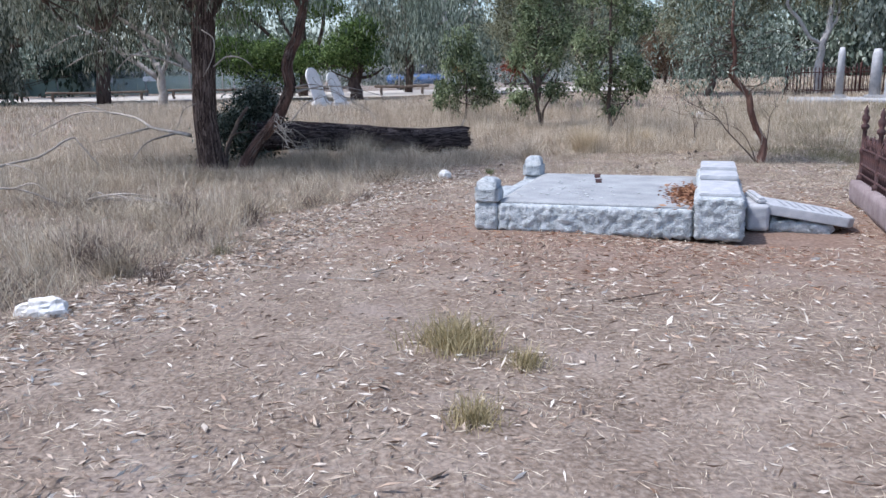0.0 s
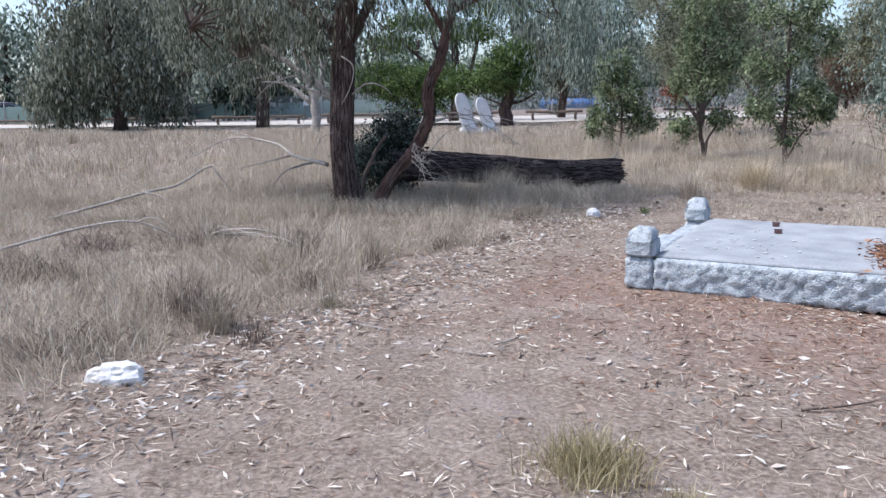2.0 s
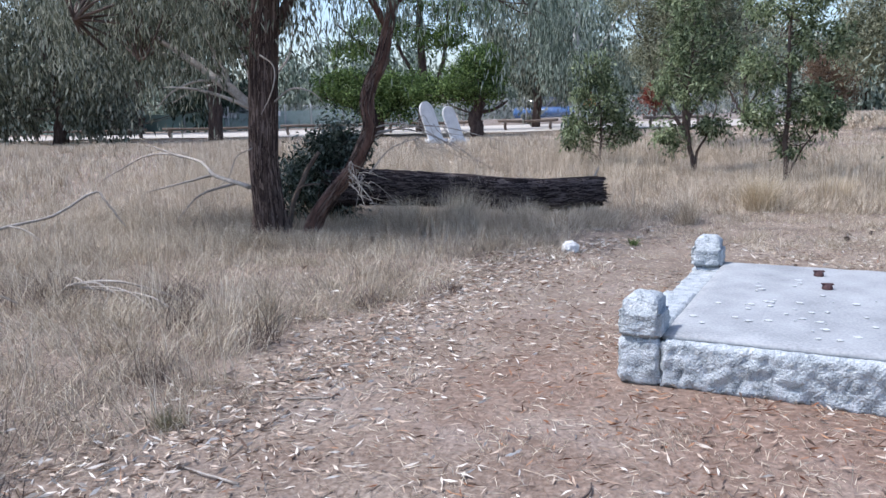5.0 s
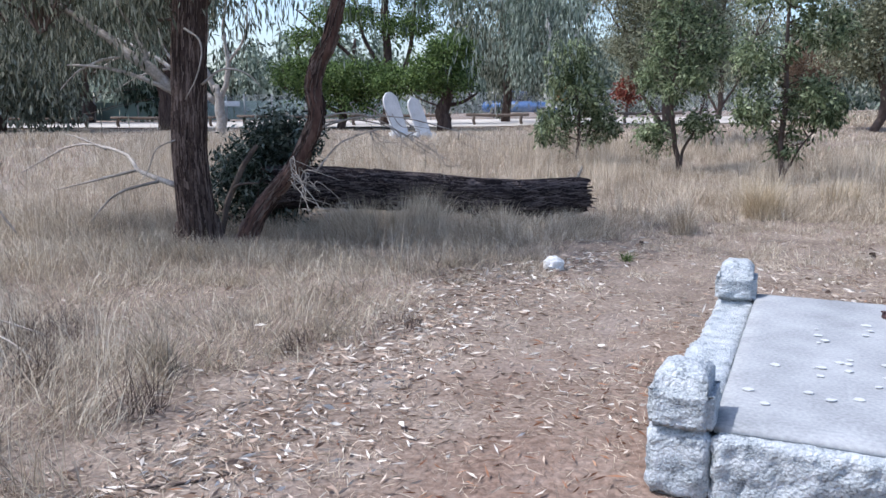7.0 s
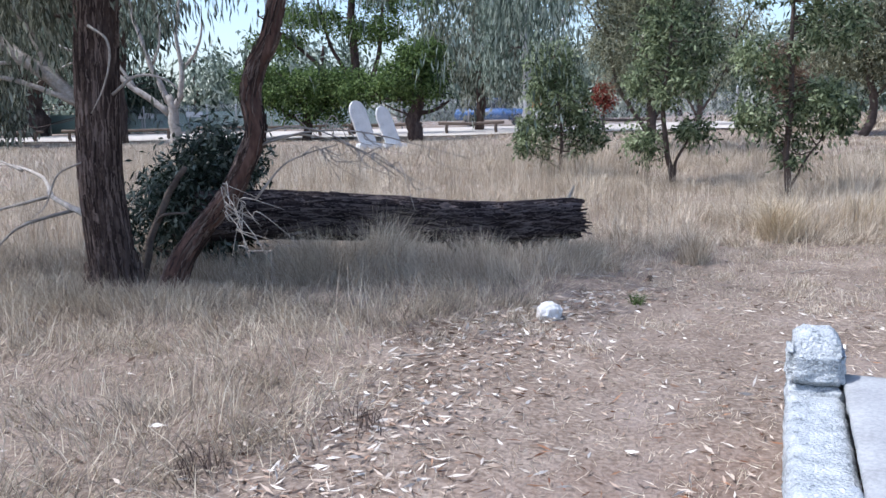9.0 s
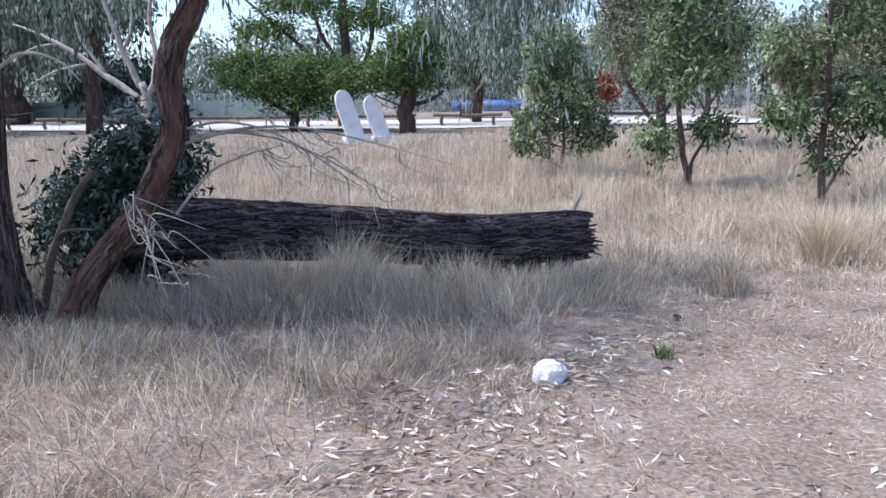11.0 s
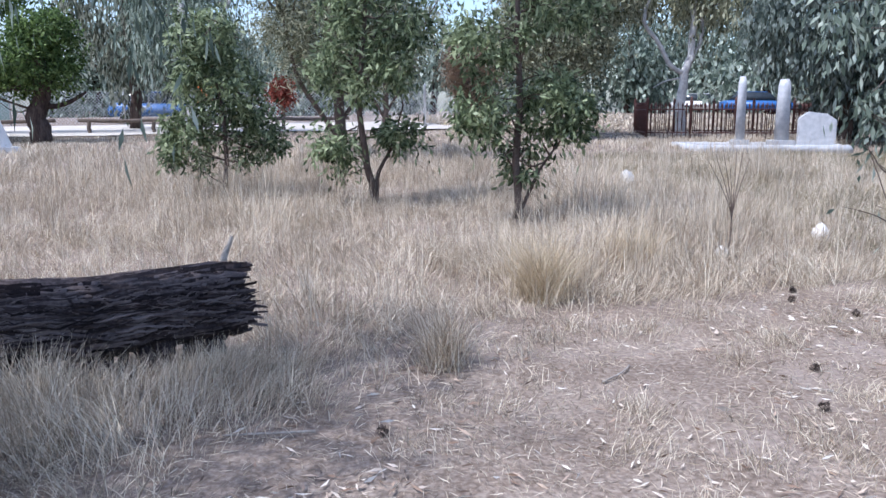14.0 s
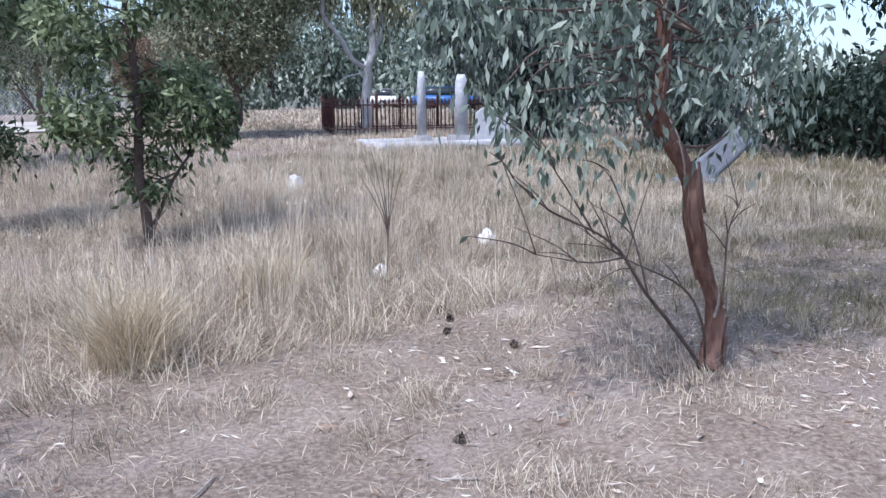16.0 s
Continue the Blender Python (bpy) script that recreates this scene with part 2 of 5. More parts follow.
def tube(points, radii, sides=8, rough=0.0, seed=0, close=True):
    """verts, quads of a tapered, slightly gnarled tube along points."""
    P = np.asarray(points, dtype=float)
    R = np.asarray(radii, dtype=float)
    rng = np.random.default_rng(seed)
    T = np.gradient(P, axis=0)
    T /= np.linalg.norm(T, axis=1)[:, None] + 1e-9
    a = np.cross(T[0], (0.3, 0.9, 0.31))
    a /= np.linalg.norm(a)
    rings = []
    ang = np.arange(sides) * 2 * math.pi / sides
    lump = rng.normal(0, 1, sides)
    for i in range(len(P)):
        a = a - T[i] * np.dot(a, T[i])
        a /= np.linalg.norm(a)
        b = np.cross(T[i], a)
        lump = 0.8 * lump + 0.6 * rng.normal(0, 1, sides)
        r = R[i] * (1 + rough * lump)
        rings.append(P[i] + np.cos(ang)[:, None] * a * r[:, None] + np.sin(ang)[:, None] * b * r[:, None])
    V = np.concatenate(rings)
    i, j = np.meshgrid(np.arange(len(P) - 1), np.arange(sides), indexing="ij")
    k = (j + 1) % sides
    Q = np.stack([i * sides + j, i * sides + k, (i + 1) * sides + k, (i + 1) * sides + j], -1).reshape(-1, 4)
    if close:
        V = np.concatenate([V, P[-1:], P[:1]])
        n = len(P) * sides
        c = np.arange(sides)
        d = (c + 1) % sides
        top = np.stack([(len(P) - 1) * sides + c, (len(P) - 1) * sides + d, np.full(sides, n), np.full(sides, n)], -1)
        return V, Q, top[:, :3], np.stack([d, c, np.full(sides, n + 1)], -1)
    return V, Q, np.zeros((0, 3), int), np.zeros((0, 3), int)


def smooth_path(points, per=6, wobble=0.0, seed=0):
    """Catmull-Rom through points."""
    P = np.asarray(points, dtype=float)
    P = np.concatenate([2 * P[:1] - P[1:2], P, 2 * P[-1:] - P[-2:-1]])
    out = []
    for i in range(1, len(P) - 2):
        for s in np.arange(per) / per:
            out.append(0.5 * (2 * P[i] + (P[i + 1] - P[i - 1]) * s + (2 * P[i - 1] - 5 * P[i] + 4 * P[i + 1] - P[i + 2]) * s ** 2
                              + (3 * P[i] - P[i - 1] - 3 * P[i + 1] + P[i + 2]) * s ** 3))
    out.append(P[-2])
    out = np.array(out)
    if wobble:
        out[1:-1] += np.random.default_rng(seed).normal(0, wobble, (len(out) - 2, 3))
    return out


def limb_mesh(name, limbs, mat, sides=7, rough=0.08):
    """limbs: (points, start radius, end radius)."""
    VV, QQ, TT, at = [], [], [], 0
    for n, (pts, r0, r1) in enumerate(limbs):
        p = smooth_path(pts, 5, r0 * 0.12, n)
        V, Q, t1, t2 = tube(p, np.linspace(1, 0, len(p)) ** 0.8 * (r0 - r1) + r1, sides, rough, n)
        VV.append(V), QQ.append(Q + at), TT.append(t1 + at), TT.append(t2 + at)
        at += len(V)
    return raw_mesh(name, np.concatenate(VV), [np.concatenate(QQ), np.concatenate(TT)], mat, True)


def leaf_cloud(C, D, length, width, rng):
    """Folded lance-shaped leaves at C (n, 3) pointing along D: two triangles each... as one bent quad pair."""
    n = len(C)
    D = D / (np.linalg.norm(D, axis=1)[:, None] + 1e-9)
    S = np.cross(D, rng.normal(0, 1, (n, 3)))
    S /= np.linalg.norm(S, axis=1)[:, None] + 1e-9
    U = np.cross(S, D)
    ln = (length * rng.uniform(0.6, 1.3, n))[:, None]
    wd = (width * rng.uniform(0.7, 1.3, n))[:, None]
    mid = C + D * ln * 0.45 + U * ln * 0.06
    V = np.stack([C, mid + S * wd * 0.5, C + D * ln, mid - S * wd * 0.5], 1).reshape(-1, 3)
    Q = np.arange(4 * n).reshape(-1, 4)
    return V, Q


def blob_points(rng, centre, radius, n, hollow=0.35):
    d = rng.normal(0, 1, (n, 3))
    d /= np.linalg.norm(d, axis=1)[:, None]
    r = (hollow + (1 - hollow) * rng.uniform(0, 1, n)) ** 0.6
    return np.asarray(centre) + d * r[:, None] * np.asarray(radius)


def crown_mesh(name, blobs, mat, length, width, droop=0.6, clump=0.25, per=28, seed=0):
    """blobs: (centre, radii, clumps). Leaves gather round many small clumps; droop hangs them."""
    rng = np.random.default_rng(seed)
    C, D = [], []
    for centre, radius, clumps in blobs:
        heads = blob_points(rng, centre, radius, clumps)
        sizes = clump * rng.uniform(0.5, 1.5, clumps)
        for axis_rep in (per,):
            h = np.repeat(heads, axis_rep, 0)
            s = np.repeat(sizes, axis_rep)[:, None]
            off = rng.normal(0, 0.5, h.shape) * s
            hang = rng.uniform(0, 1, (len(h), 1)) * s * droop * 2.2
            off[:, 2:] -= hang
            off[:, :2] *= 1 - 0.35 * droop
            C.append(h + off)
            d = rng.normal(0, 1, h.shape) * (1 - 0.6 * droop) + off / (s + 1e-6) * 0.5
            d[:, 2] -= droop * 1.6
            D.append(d)
    C, D = np.concatenate(C), np.concatenate(D)
    V, Q = leaf_cloud(C, D, length, width, rng)
    return raw_mesh(name, V, Q, mat)


def twigs_to(blobs, origin_pts, seed, count, r=0.02):
    """Thin branches from the nearest trunk points out into the crown."""
    rng = np.random.default_rng(seed)
    O = np.asarray(origin_pts, dtype=float)
    out = []
    for centre, radius, _ in blobs:
        for e in blob_points(rng, centre, np.asarray(radius) * 0.9, count, 0.5):
            low = O[O[:, 2] < e[2] + 0.3] if (O[:, 2] < e[2] + 0.3).any() else O
            s = low[np.argmin(np.linalg.norm(low - e, axis=1) + rng.uniform(0, 0.6, len(low)))]
            mid = (s + e) / 2 + rng.normal(0, 0.12, 3) * np.linalg.norm(e - s)
            out.append(([s, mid, e], r * rng.uniform(0.6, 1.3), r * 0.2))
    return out


# ---------------------------------------------------------------- lie of the land
def smoothstep(a, b, x):
    s = np.clip((x - a) / (b - a), 0, 1)
    return s * s * (3 - 2 * s)


def lie(x, y):
    """Height of the ground: level where the walk goes, rising towards the road."""
    x, y = np.asarray(x, dtype=float), np.asarray(y, dtype=float)
    z = 0.05 + 0.58 * smoothstep(12.5, 28, y) + 0.26 * smoothstep(26, 38, y) + 0.22 * smoothstep(38, 70, y)
    z = z + 0.008 * np.clip(x, -35, 35) * smoothstep(26, 40, y)
    z = z + 0.02 * np.sin(x * 1.3 + 0.5) * np.cos(y * 0.9) * smoothstep(40, 30, np.abs(y)) + 0.012 * np.sin(x * 3.1 + y * 2.3)
    return z


def lie1(x, y):
    return float(lie(x, y))


def left_edge(y):
    return np.interp(y, [-4, 0, 4, 6, 8, 10, 12, 13, 14, 15, 16.5], [-3.8, -3.4, -2.9, -2.3, -1.75, -1.2, -0.5, 0.5, 1.3, 2.1, 30])


def cover(x, y):
    """How thickly the dry grass stands, 0 to 1, left of the track and behind the graves."""
    x, y = np.asarray(x, dtype=float), np.asarray(y, dtype=float)
    wav = 0.25 * np.sin(x * 2.1 + y * 1.7) + 0.2 * np.sin(x * 4.3 - y * 3.1)
    a = smoothstep(-0.35, 0.7, left_edge(y) - x + wav)
    b = 0.85 * smoothstep(12.6, 20.5, y + 2.6 * wav - 0.7 * np.clip(x - 2.4, 0, 4.5)) * smoothstep(0.6, 1.6, x)
    return np.maximum(a, b * 0.9) * smoothstep(35.6, 34.2, y - 22 * smoothstep(8.5, 11.5, x))


def grid_axis(fine_lo, fine_hi, step, lo, hi):
    out, s, v = list(np.arange(fine_lo, fine_hi, step)), step, fine_hi
    while v < hi:
        out.append(v)
        s *= 1.25
        v += s
    out.append(hi)
    s, v = step, fine_lo
    while v > lo:
        s *= 1.25
        v -= s
        out.insert(0, max(v, lo))
    return np.array(out)


gx, gy = grid_axis(-10, 12, 0.25, -900, 900), grid_axis(-2, 38, 0.25, -300, 1500)
X, Y = np.meshgrid(gx, gy, indexing="ij")
Zg = lie(X, Y)
near = (np.abs(X) < 14) & (Y < 38) & (Y > -4)
Zg = Zg + np.where(near, RNG.normal(0, 0.003, Zg.shape), 0)
nx, ny = X.shape
i, j = np.meshgrid(np.arange(nx - 1), np.arange(ny - 1), indexing="ij")
quads = np.stack([i * ny + j, (i + 1) * ny + j, (i + 1) * ny + j + 1, i * ny + j + 1], -1).reshape(-1, 4)


def ground_material():
    m = bpy.data.materials.new("dry_earth")
    m.use_nodes = True
    N, L = m.node_tree.nodes, m.node_tree.links
    b = N["Principled BSDF"]
    b.inputs["Roughness"].default_value = 0.95
    b.inputs["Specular IOR Level"].default_value = 0.1
    tc = N.new("ShaderNodeTexCoord")

    def noise_node(scale, detail=8.0):
        n = N.new("ShaderNodeTexNoise")
        n.inputs["Scale"].default_value, n.inputs["Detail"].default_value = scale, detail
        L.new(tc.outputs["Object"], n.inputs[0])
        return n.outputs[0]

    def ramp(src, stops):
        r = N.new("ShaderNodeValToRGB")
        while len(r.color_ramp.elements) < len(stops):
            r.color_ramp.elements.new(0.5)
        for e, (p, c) in zip(r.color_ramp.elements, stops):
            e.position, e.color = p, (*c, 1)
        L.new(src, r.inputs[0])
        return r.outputs[0]

    def mix(fac, a, c):
        x = N.new("ShaderNodeMix")
        x.data_type = "RGBA"
        L.new(fac, x.inputs[0])
        L.new(a, x.inputs[6])
        L.new(c, x.inputs[7])
        return x.outputs[2]

    earth = ramp(noise_node(2.2), [(0.3, (0.145, 0.11, 0.084)), (0.5, (0.22, 0.172, 0.134)), (0.7, (0.32, 0.265, 0.215))])
    grit = ramp(noise_node(38), [(0.35, (0.10, 0.075, 0.06)), (0.5, (0.23, 0.18, 0.145)), (0.7, (0.42, 0.36, 0.30))])
    blend = N.new("ShaderNodeMix")
    blend.data_type, blend.inputs[0].default_value = "RGBA", 0.5
    L.new(earth, blend.inputs[6])
    L.new(grit, blend.inputs[7])
    red = ramp(noise_node(24), [(0.3, (0.11, 0.068, 0.05)), (0.55, (0.24, 0.155, 0.115)), (0.75, (0.40, 0.29, 0.225))])
    # rust-brown needles and leaves lie round the granite grave
    sub = N.new("ShaderNodeVectorMath")
    sub.operation = "DISTANCE"
    flat = N.new("ShaderNodeMapping")
    flat.inputs["Scale"].default_value = (0.75, 1.0, 0)
    L.new(tc.outputs["Object"], flat.inputs[0])
    L.new(flat.outputs[0], sub.inputs[0])
    sub.inputs[1].default_value = (1.75, 7.6, 0)
    wob = N.new("ShaderNodeMath")
    wob.operation = "MULTIPLY_ADD"
    wob.inputs[1].default_value = 2.6
    L.new(noise_node(1.1, 5), wob.inputs[0])
    L.new(sub.outputs["Value"], wob.inputs[2])
    fac = N.new("ShaderNodeMapRange")
    fac.inputs[1].default_value, fac.inputs[2].default_value, fac.inputs[3].default_value, fac.inputs[4].default_value = 2.4, 4.2, 0.72, 0.0
    L.new(wob.outputs[0], fac.inputs[0])
    colour = mix(fac.outputs[0], blend.outputs[2], red)
    # trodden bare patches of pale sandy soil
    worn = N.new("ShaderNodeMapRange")
    worn.inputs[1].default_value, worn.inputs[2].default_value, worn.inputs[3].default_value, worn.inputs[4].default_value = 0.54, 0.70, 0.0, 0.5
    L.new(noise_node(1.35, 7), worn.inputs[0])
    sand = ramp(noise_node(60), [(0.3, (0.20, 0.16, 0.138)), (0.5, (0.30, 0.25, 0.218)), (0.7, (0.41, 0.355, 0.315))])
    colour = mix(worn.outputs[0], colour, sand)
    L.new(colour, b.inputs["Base Color"])
    bp = N.new("ShaderNodeBump")
    bp.inputs["Strength"].default_value, bp.inputs["Distance"].default_value = 0.7, 0.03
    L.new(noise_node(30), bp.inputs["Height"])
    L.new(bp.outputs[0], b.inputs["Normal"])
    return m


ground = new("ground", raw_mesh("ground", np.stack([X.ravel(), Y.ravel(), Zg.ravel()], -1), quads, ground_material(), True))
tagged(ground, "dry brown earth with leaf litter", "ground", kind="structure")

# pale gravel road across the far side
rx, ry = np.arange(-140, 11, 3.0), np.linspace(34.8, 47, 6)
RX, RY = np.meshgrid(rx, ry, indexing="ij")
i, j = np.meshgrid(np.arange(len(rx) - 1), np.arange(5), indexing="ij")
rq = np.stack([i * 6 + j, (i + 1) * 6 + j, (i + 1) * 6 + j + 1, i * 6 + j + 1], -1).reshape(-1, 4)
wavy = 0.6 * np.sin(RX * 0.21) * (np.abs(RY - 42) / 5)
RY2 = RY + wavy
road = new("road", raw_mesh("road", np.stack([RX.ravel(), RY2.ravel(), lie(RX, RY2).ravel() + 0.05], -1), rq, GRAVEL, True))
tagged(road, "pale gravel road beyond the grass", "road", kind="structure")

# ---------------------------------------------------------------- stone helpers
def rough_block(name, size, mat, cell=0.022, amp=0.012, keep_top=False, bevel=0.012, seed=0, top_shape=None):
    """A rock-faced block, its base at z = 0, its corner at the origin."""
    sx, sy, sz = size
    n = [max(2, int(round(s / cell))) for s in size]
    bm = bmesh.new()
    verts = {}

    def vert(a, b, c):
        key = (a, b, c)
        if key not in verts:
            verts[key] = bm.verts.new((a / n[0] * sx, b / n[1] * sy, c / n[2] * sz))
        return verts[key]
    for axis in range(3):
        p, q = [k for k in range(3) if k != axis]
        for side in (0, n[axis]):
            for a in range(n[p]):
                for b in range(n[q]):
                    quad = []
                    for da, db in ((0, 0), (1, 0), (1, 1), (0, 1)):
                        k = [0, 0, 0]
                        k[axis], k[p], k[q] = side, a + da, b + db
                        quad.append(vert(*k))
                    bm.faces.new(quad)
    for (a, b, c), v in verts.items():
        co = v.co.copy()
        ends = [(a in (0, n[0])), (b in (0, n[1])), (c in (0, n[2]))]
        if top_shape and c > 0:
            v.co.z *= top_shape(co.x / sx, co.y / sy)
        d = noise.noise_vector(co * 15 + Vector((seed * 7.1, seed, 0))) * 0.7 + 1.25 * noise.noise_vector(co * 38 + Vector((seed, 0, 3)))
        if keep_top and c == n[2]:
            d *= 0.2
        out = Vector((-1 if a == 0 else 1 if a == n[0] else 0, -1 if b == 0 else 1 if b == n[1] else 0, -1 if c == 0 else 1 if c == n[2] else 0))
        if sum(ends) >= 2:
            v.co -= out * bevel
        v.co += Vector([dd * amp * (1.0 if o else 0.25) for dd, o in zip(d, out)])
    return bm_mesh(name, bm, mat, True)


def plain_block(name, size, mat, bevel=0.008, at=(0, 0, 0), segments=2):
    bm = bmesh.new()
    bmesh.ops.create_cube(bm, size=1)
    for v in bm.verts:
        v.co = Vector(((v.co.x + 0.5) * size[0] + at[0], (v.co.y + 0.5) * size[1] + at[1], (v.co.z + 0.5) * size[2] + at[2]))
    if bevel:
        bmesh.ops.bevel(bm, geom=bm.edges[:], offset=bevel, segments=segments, affect="EDGES")
    return bm_mesh(name, bm, mat)


# ---------------------------------------------------------------- granite grave
GRAVE_TURN = -18.0
GZ = 0.06
grave = thing("granite_grave", "grey rock-faced granite double grave with concrete slab", "grave", pose(0.31, 7.73, GZ, 0, 0, GRAVE_TURN))
GU, GV, KH = 2.47, 2.45, 0.27
part("kerb", rough_block("kerb_front", (1.80, 0.23, KH), GRANITE, keep_top=True, amp=0.02, seed=1), grave, "rock-faced granite kerb", pose(0.235, 0, 0))
part("kerb", rough_block("kerb_back", (1.80, 0.23, KH), GRANITE, keep_top=True, amp=0.014, seed=2), grave, "", pose(0.235, GV - 0.23, 0))
part("kerb", rough_block("kerb_side", (0.23, 0.96, KH + 0.02), GRANITE, keep_top=True, amp=0.012, seed=3), grave, "", pose(0, 0.235, 0))
part("kerb", rough_block("kerb_side_far", (0.23, 1.01, KH - 0.03), GRANITE, keep_top=True, amp=0.012, seed=4), grave, "", pose(0, 1.2, 0))
for n, v in enumerate((0.0, GV - 0.23)):
    post = part("corner_post", rough_block("post_base", (0.23, 0.23, 0.265), GRANITE, amp=0.012, seed=5 + n), grave, "rough granite corner post", pose(0, v, 0))
    part("cap", rough_block("post_cap", (0.235, 0.235, 0.245), GRANITE, amp=0.008, bevel=0.022, seed=8 + n,
                            top_shape=lambda a, b: 1.0 - 0.36 * (max(abs(a - 0.5), abs(b - 0.5)) * 2) ** 3), post, "domed granite cap", pose(-0.002, -0.002, 0.27, 0, 0, 3 * n - 1))
part("slab", rough_block("slab", (1.82, GV - 0.10, 0.05), CONCRETE, cell=0.08, amp=0.004, bevel=0.01, seed=12), grave, "grey concrete slab with pale stains", pose(0.225, 0.05, KH - 0.018))
part("head_block", rough_block("head_block", (0.42, GV + 0.03, 0.39), GRANITE, cell=0.026, keep_top=True, amp=0.02, seed=14), grave, "tall rock-faced granite head block", pose(2.045, -0.02, 0))
part("head_top", plain_block("head_top", (0.36, GV - 0.12, 0.03), SMOOTH_STONE, 0.01), grave, "smooth dressed top", pose(2.075, 0.05, 0.385))
part("head_step", plain_block("head_step", (0.37, 0.5, 0.05), SMOOTH_STONE, 0.012), grave, "", pose(2.07, 1.05, 0.412))
part("head_step", plain_block("head_step_far", (0.37, 0.72, 0.07), SMOOTH_STONE, 0.012), grave, "", pose(2.07, 1.65, 0.412))
SLAB_TOP = KH + 0.032
LICHEN = material("pale_stain", [(0.3, (0.42, 0.43, 0.43)), (0.7, (0.60, 0.61, 0.61))], scale=20, fine=80, rough=0.9, bump=0)
rng = np.random.default_rng(3)
for n in range(46):
    u, v = rng.normal(0.75, 0.32), rng.normal(0.85, 0.4)
    if not (0.3 < u < 1.9 and 0.15 < v < 2.2):
        continue
    bm = bmesh.new()
    k, r = 9, rng.uniform(0.006, 0.03)
    ring = [bm.verts.new((r * rng.uniform(0.6, 1.2) * math.cos(a), r * rng.uniform(0.5, 1.0) * math.sin(a), 0.004)) for a in np.arange(k) * 2 * math.pi / k]
    bm.faces.new(ring)
    bmesh.ops.extrude_face_region(bm, geom=bm.faces[:])
    for w in ring:
        w.co.z = 0
    part("stain", bm_mesh("stain", bm, LICHEN), grave, "", pose(u, v, SLAB_TOP + 0.003))


def in_grave(u, v, z=0.0):
    """A place in the grave's own measure, in the world."""
    return grave.matrix_world @ Vector((u, v, z))


for n, (u, v) in enumerate(((0.93, 2.0), (1.0, 1.55))):
    w = in_grave(u, v, SLAB_TOP - 0.004)
    vase = thing("flower_holder", "small dark metal flower holder on the slab", "vase", pose(*w))
    V, Q, a, b = tube([(0, 0, 0), (0, 0, 0.01), (0, 0, 0.035), (0, 0, 0.04)], [0.032, 0.035, 0.03, 0.02], 12)
    part("cup", raw_mesh("cup", V, [Q, np.concatenate([a, b])], IRON), vase)
    part("rim", plain_block("rim", (0.075, 0.035, 0.01), IRON, 0.003, (-0.0375, -0.0175, 0.034)), vase)

# leaf pile against the head block
rng = np.random.default_rng(5)
n = 900
u = 2.03 - np.abs(rng.normal(0, 0.11, n))
v = rng.normal(0.75, 0.34, n)
h = SLAB_TOP + 0.004 + 0.07 * np.exp(-((2.03 - u) / 0.1) ** 2) * np.exp(-((v - 0.75) / 0.3) ** 2) * rng.uniform(0, 1, n)
C = np.stack([u, v, h], -1)
d = rng.normal(0, 1, (n, 3))
d[:, 2] *= 0.25
V, Q = leaf_cloud(C, d, 0.07, 0.016, rng)
pile = new("leaf_pile", raw_mesh("leaf_pile", V, Q, RED_LITTER))
pile.matrix_world = grave.matrix_world
tagged(pile, "heap of rust-brown dead leaves on the slab", "leaves", kind="stuff")

# fallen inscribed tablet and its pedestal
tablet = thing("fallen_headstone", "fallen grey headstone leaning on its pedestal", "headstone", grave.matrix_world @ pose(2.52, 0.55, 0, 0, 0, 8))
part("pedestal", rough_block("pedestal", (0.20, 0.75, 0.25), SMOOTH_STONE, amp=0.006, keep_top=True, seed=20), tablet, "stepped stone pedestal")
part("moulding", plain_block("moulding", (0.09, 0.62, 0.06), SMOOTH_STONE, 0.02), tablet, "", pose(0.09, 0.06, 0.245))
bm = bmesh.new()
out = [(0, 0), (0.72, 0), (0.80, 0.1), (0.83, 0.33), (0.80, 0.56), (0.72, 0.66), (0, 0.66)]
f = bm.faces.new([bm.verts.new((a, b, 0)) for a, b in out])
ext = bmesh.ops.extrude_face_region(bm, geom=[f])
bmesh.ops.translate(bm, verts=[g for g in ext["geom"] if isinstance(g, bmesh.types.BMVert)], vec=(0, 0, 0.09))
bmesh.ops.bevel(bm, geom=bm.edges[:], offset=0.01, segments=2, affect="EDGES")
TILT_M = pose(0.19, 0.05, 0.155, 0, 9.5, 0)
stone = part("tablet", bm_mesh("tablet", bm, SMOOTH_STONE), tablet, "worn inscribed grey tablet", TILT_M)
for r in range(7):
    w = 0.34 + 0.16 * ((r * 37) % 5) / 5
    part("letter_row", plain_block("letter_row", (0.022, w, 0.004), LETTER, 0, (0, -w / 2, 0)), stone, "", pose(0.17 + r * 0.085, 0.33, 0.0885))
part("rubble", rough_block("rubble", (0.6, 0.5, 0.14), GRANITE, amp=0.03, cell=0.05, seed=22), tablet, "rough stone under the tablet", pose(0.2, 0.08, -0.03, 0, 5, 0))

# ---------------------------------------------------------------- near iron enclosure
iron = thing("iron_grave_fence", "rusty cast-iron grave fence on a stone plinth", "fence", pose(3.86, 6.55, 0.03, 0, 0, GRAVE_TURN))
IL, IW = 3.0, 2.6
for nm, size, at in (("plinth_side", (0.2, IL, 0.27), (0, 0, 0)), ("plinth_far", (IW - 0.2, 0.2, 0.27), (0.2, IL - 0.2, 0)),
                     ("plinth_side_two", (0.2, IL, 0.27), (IW, 0, 0)), ("plinth_near", (IW - 0.2, 0.2, 0.27), (0.2, 0, 0))):
    part("plinth", rough_block(nm, size, RED_STONE, cell=0.07, amp=0.006, seed=len(nm)), iron, "reddish grey stone plinth", pose(*at))


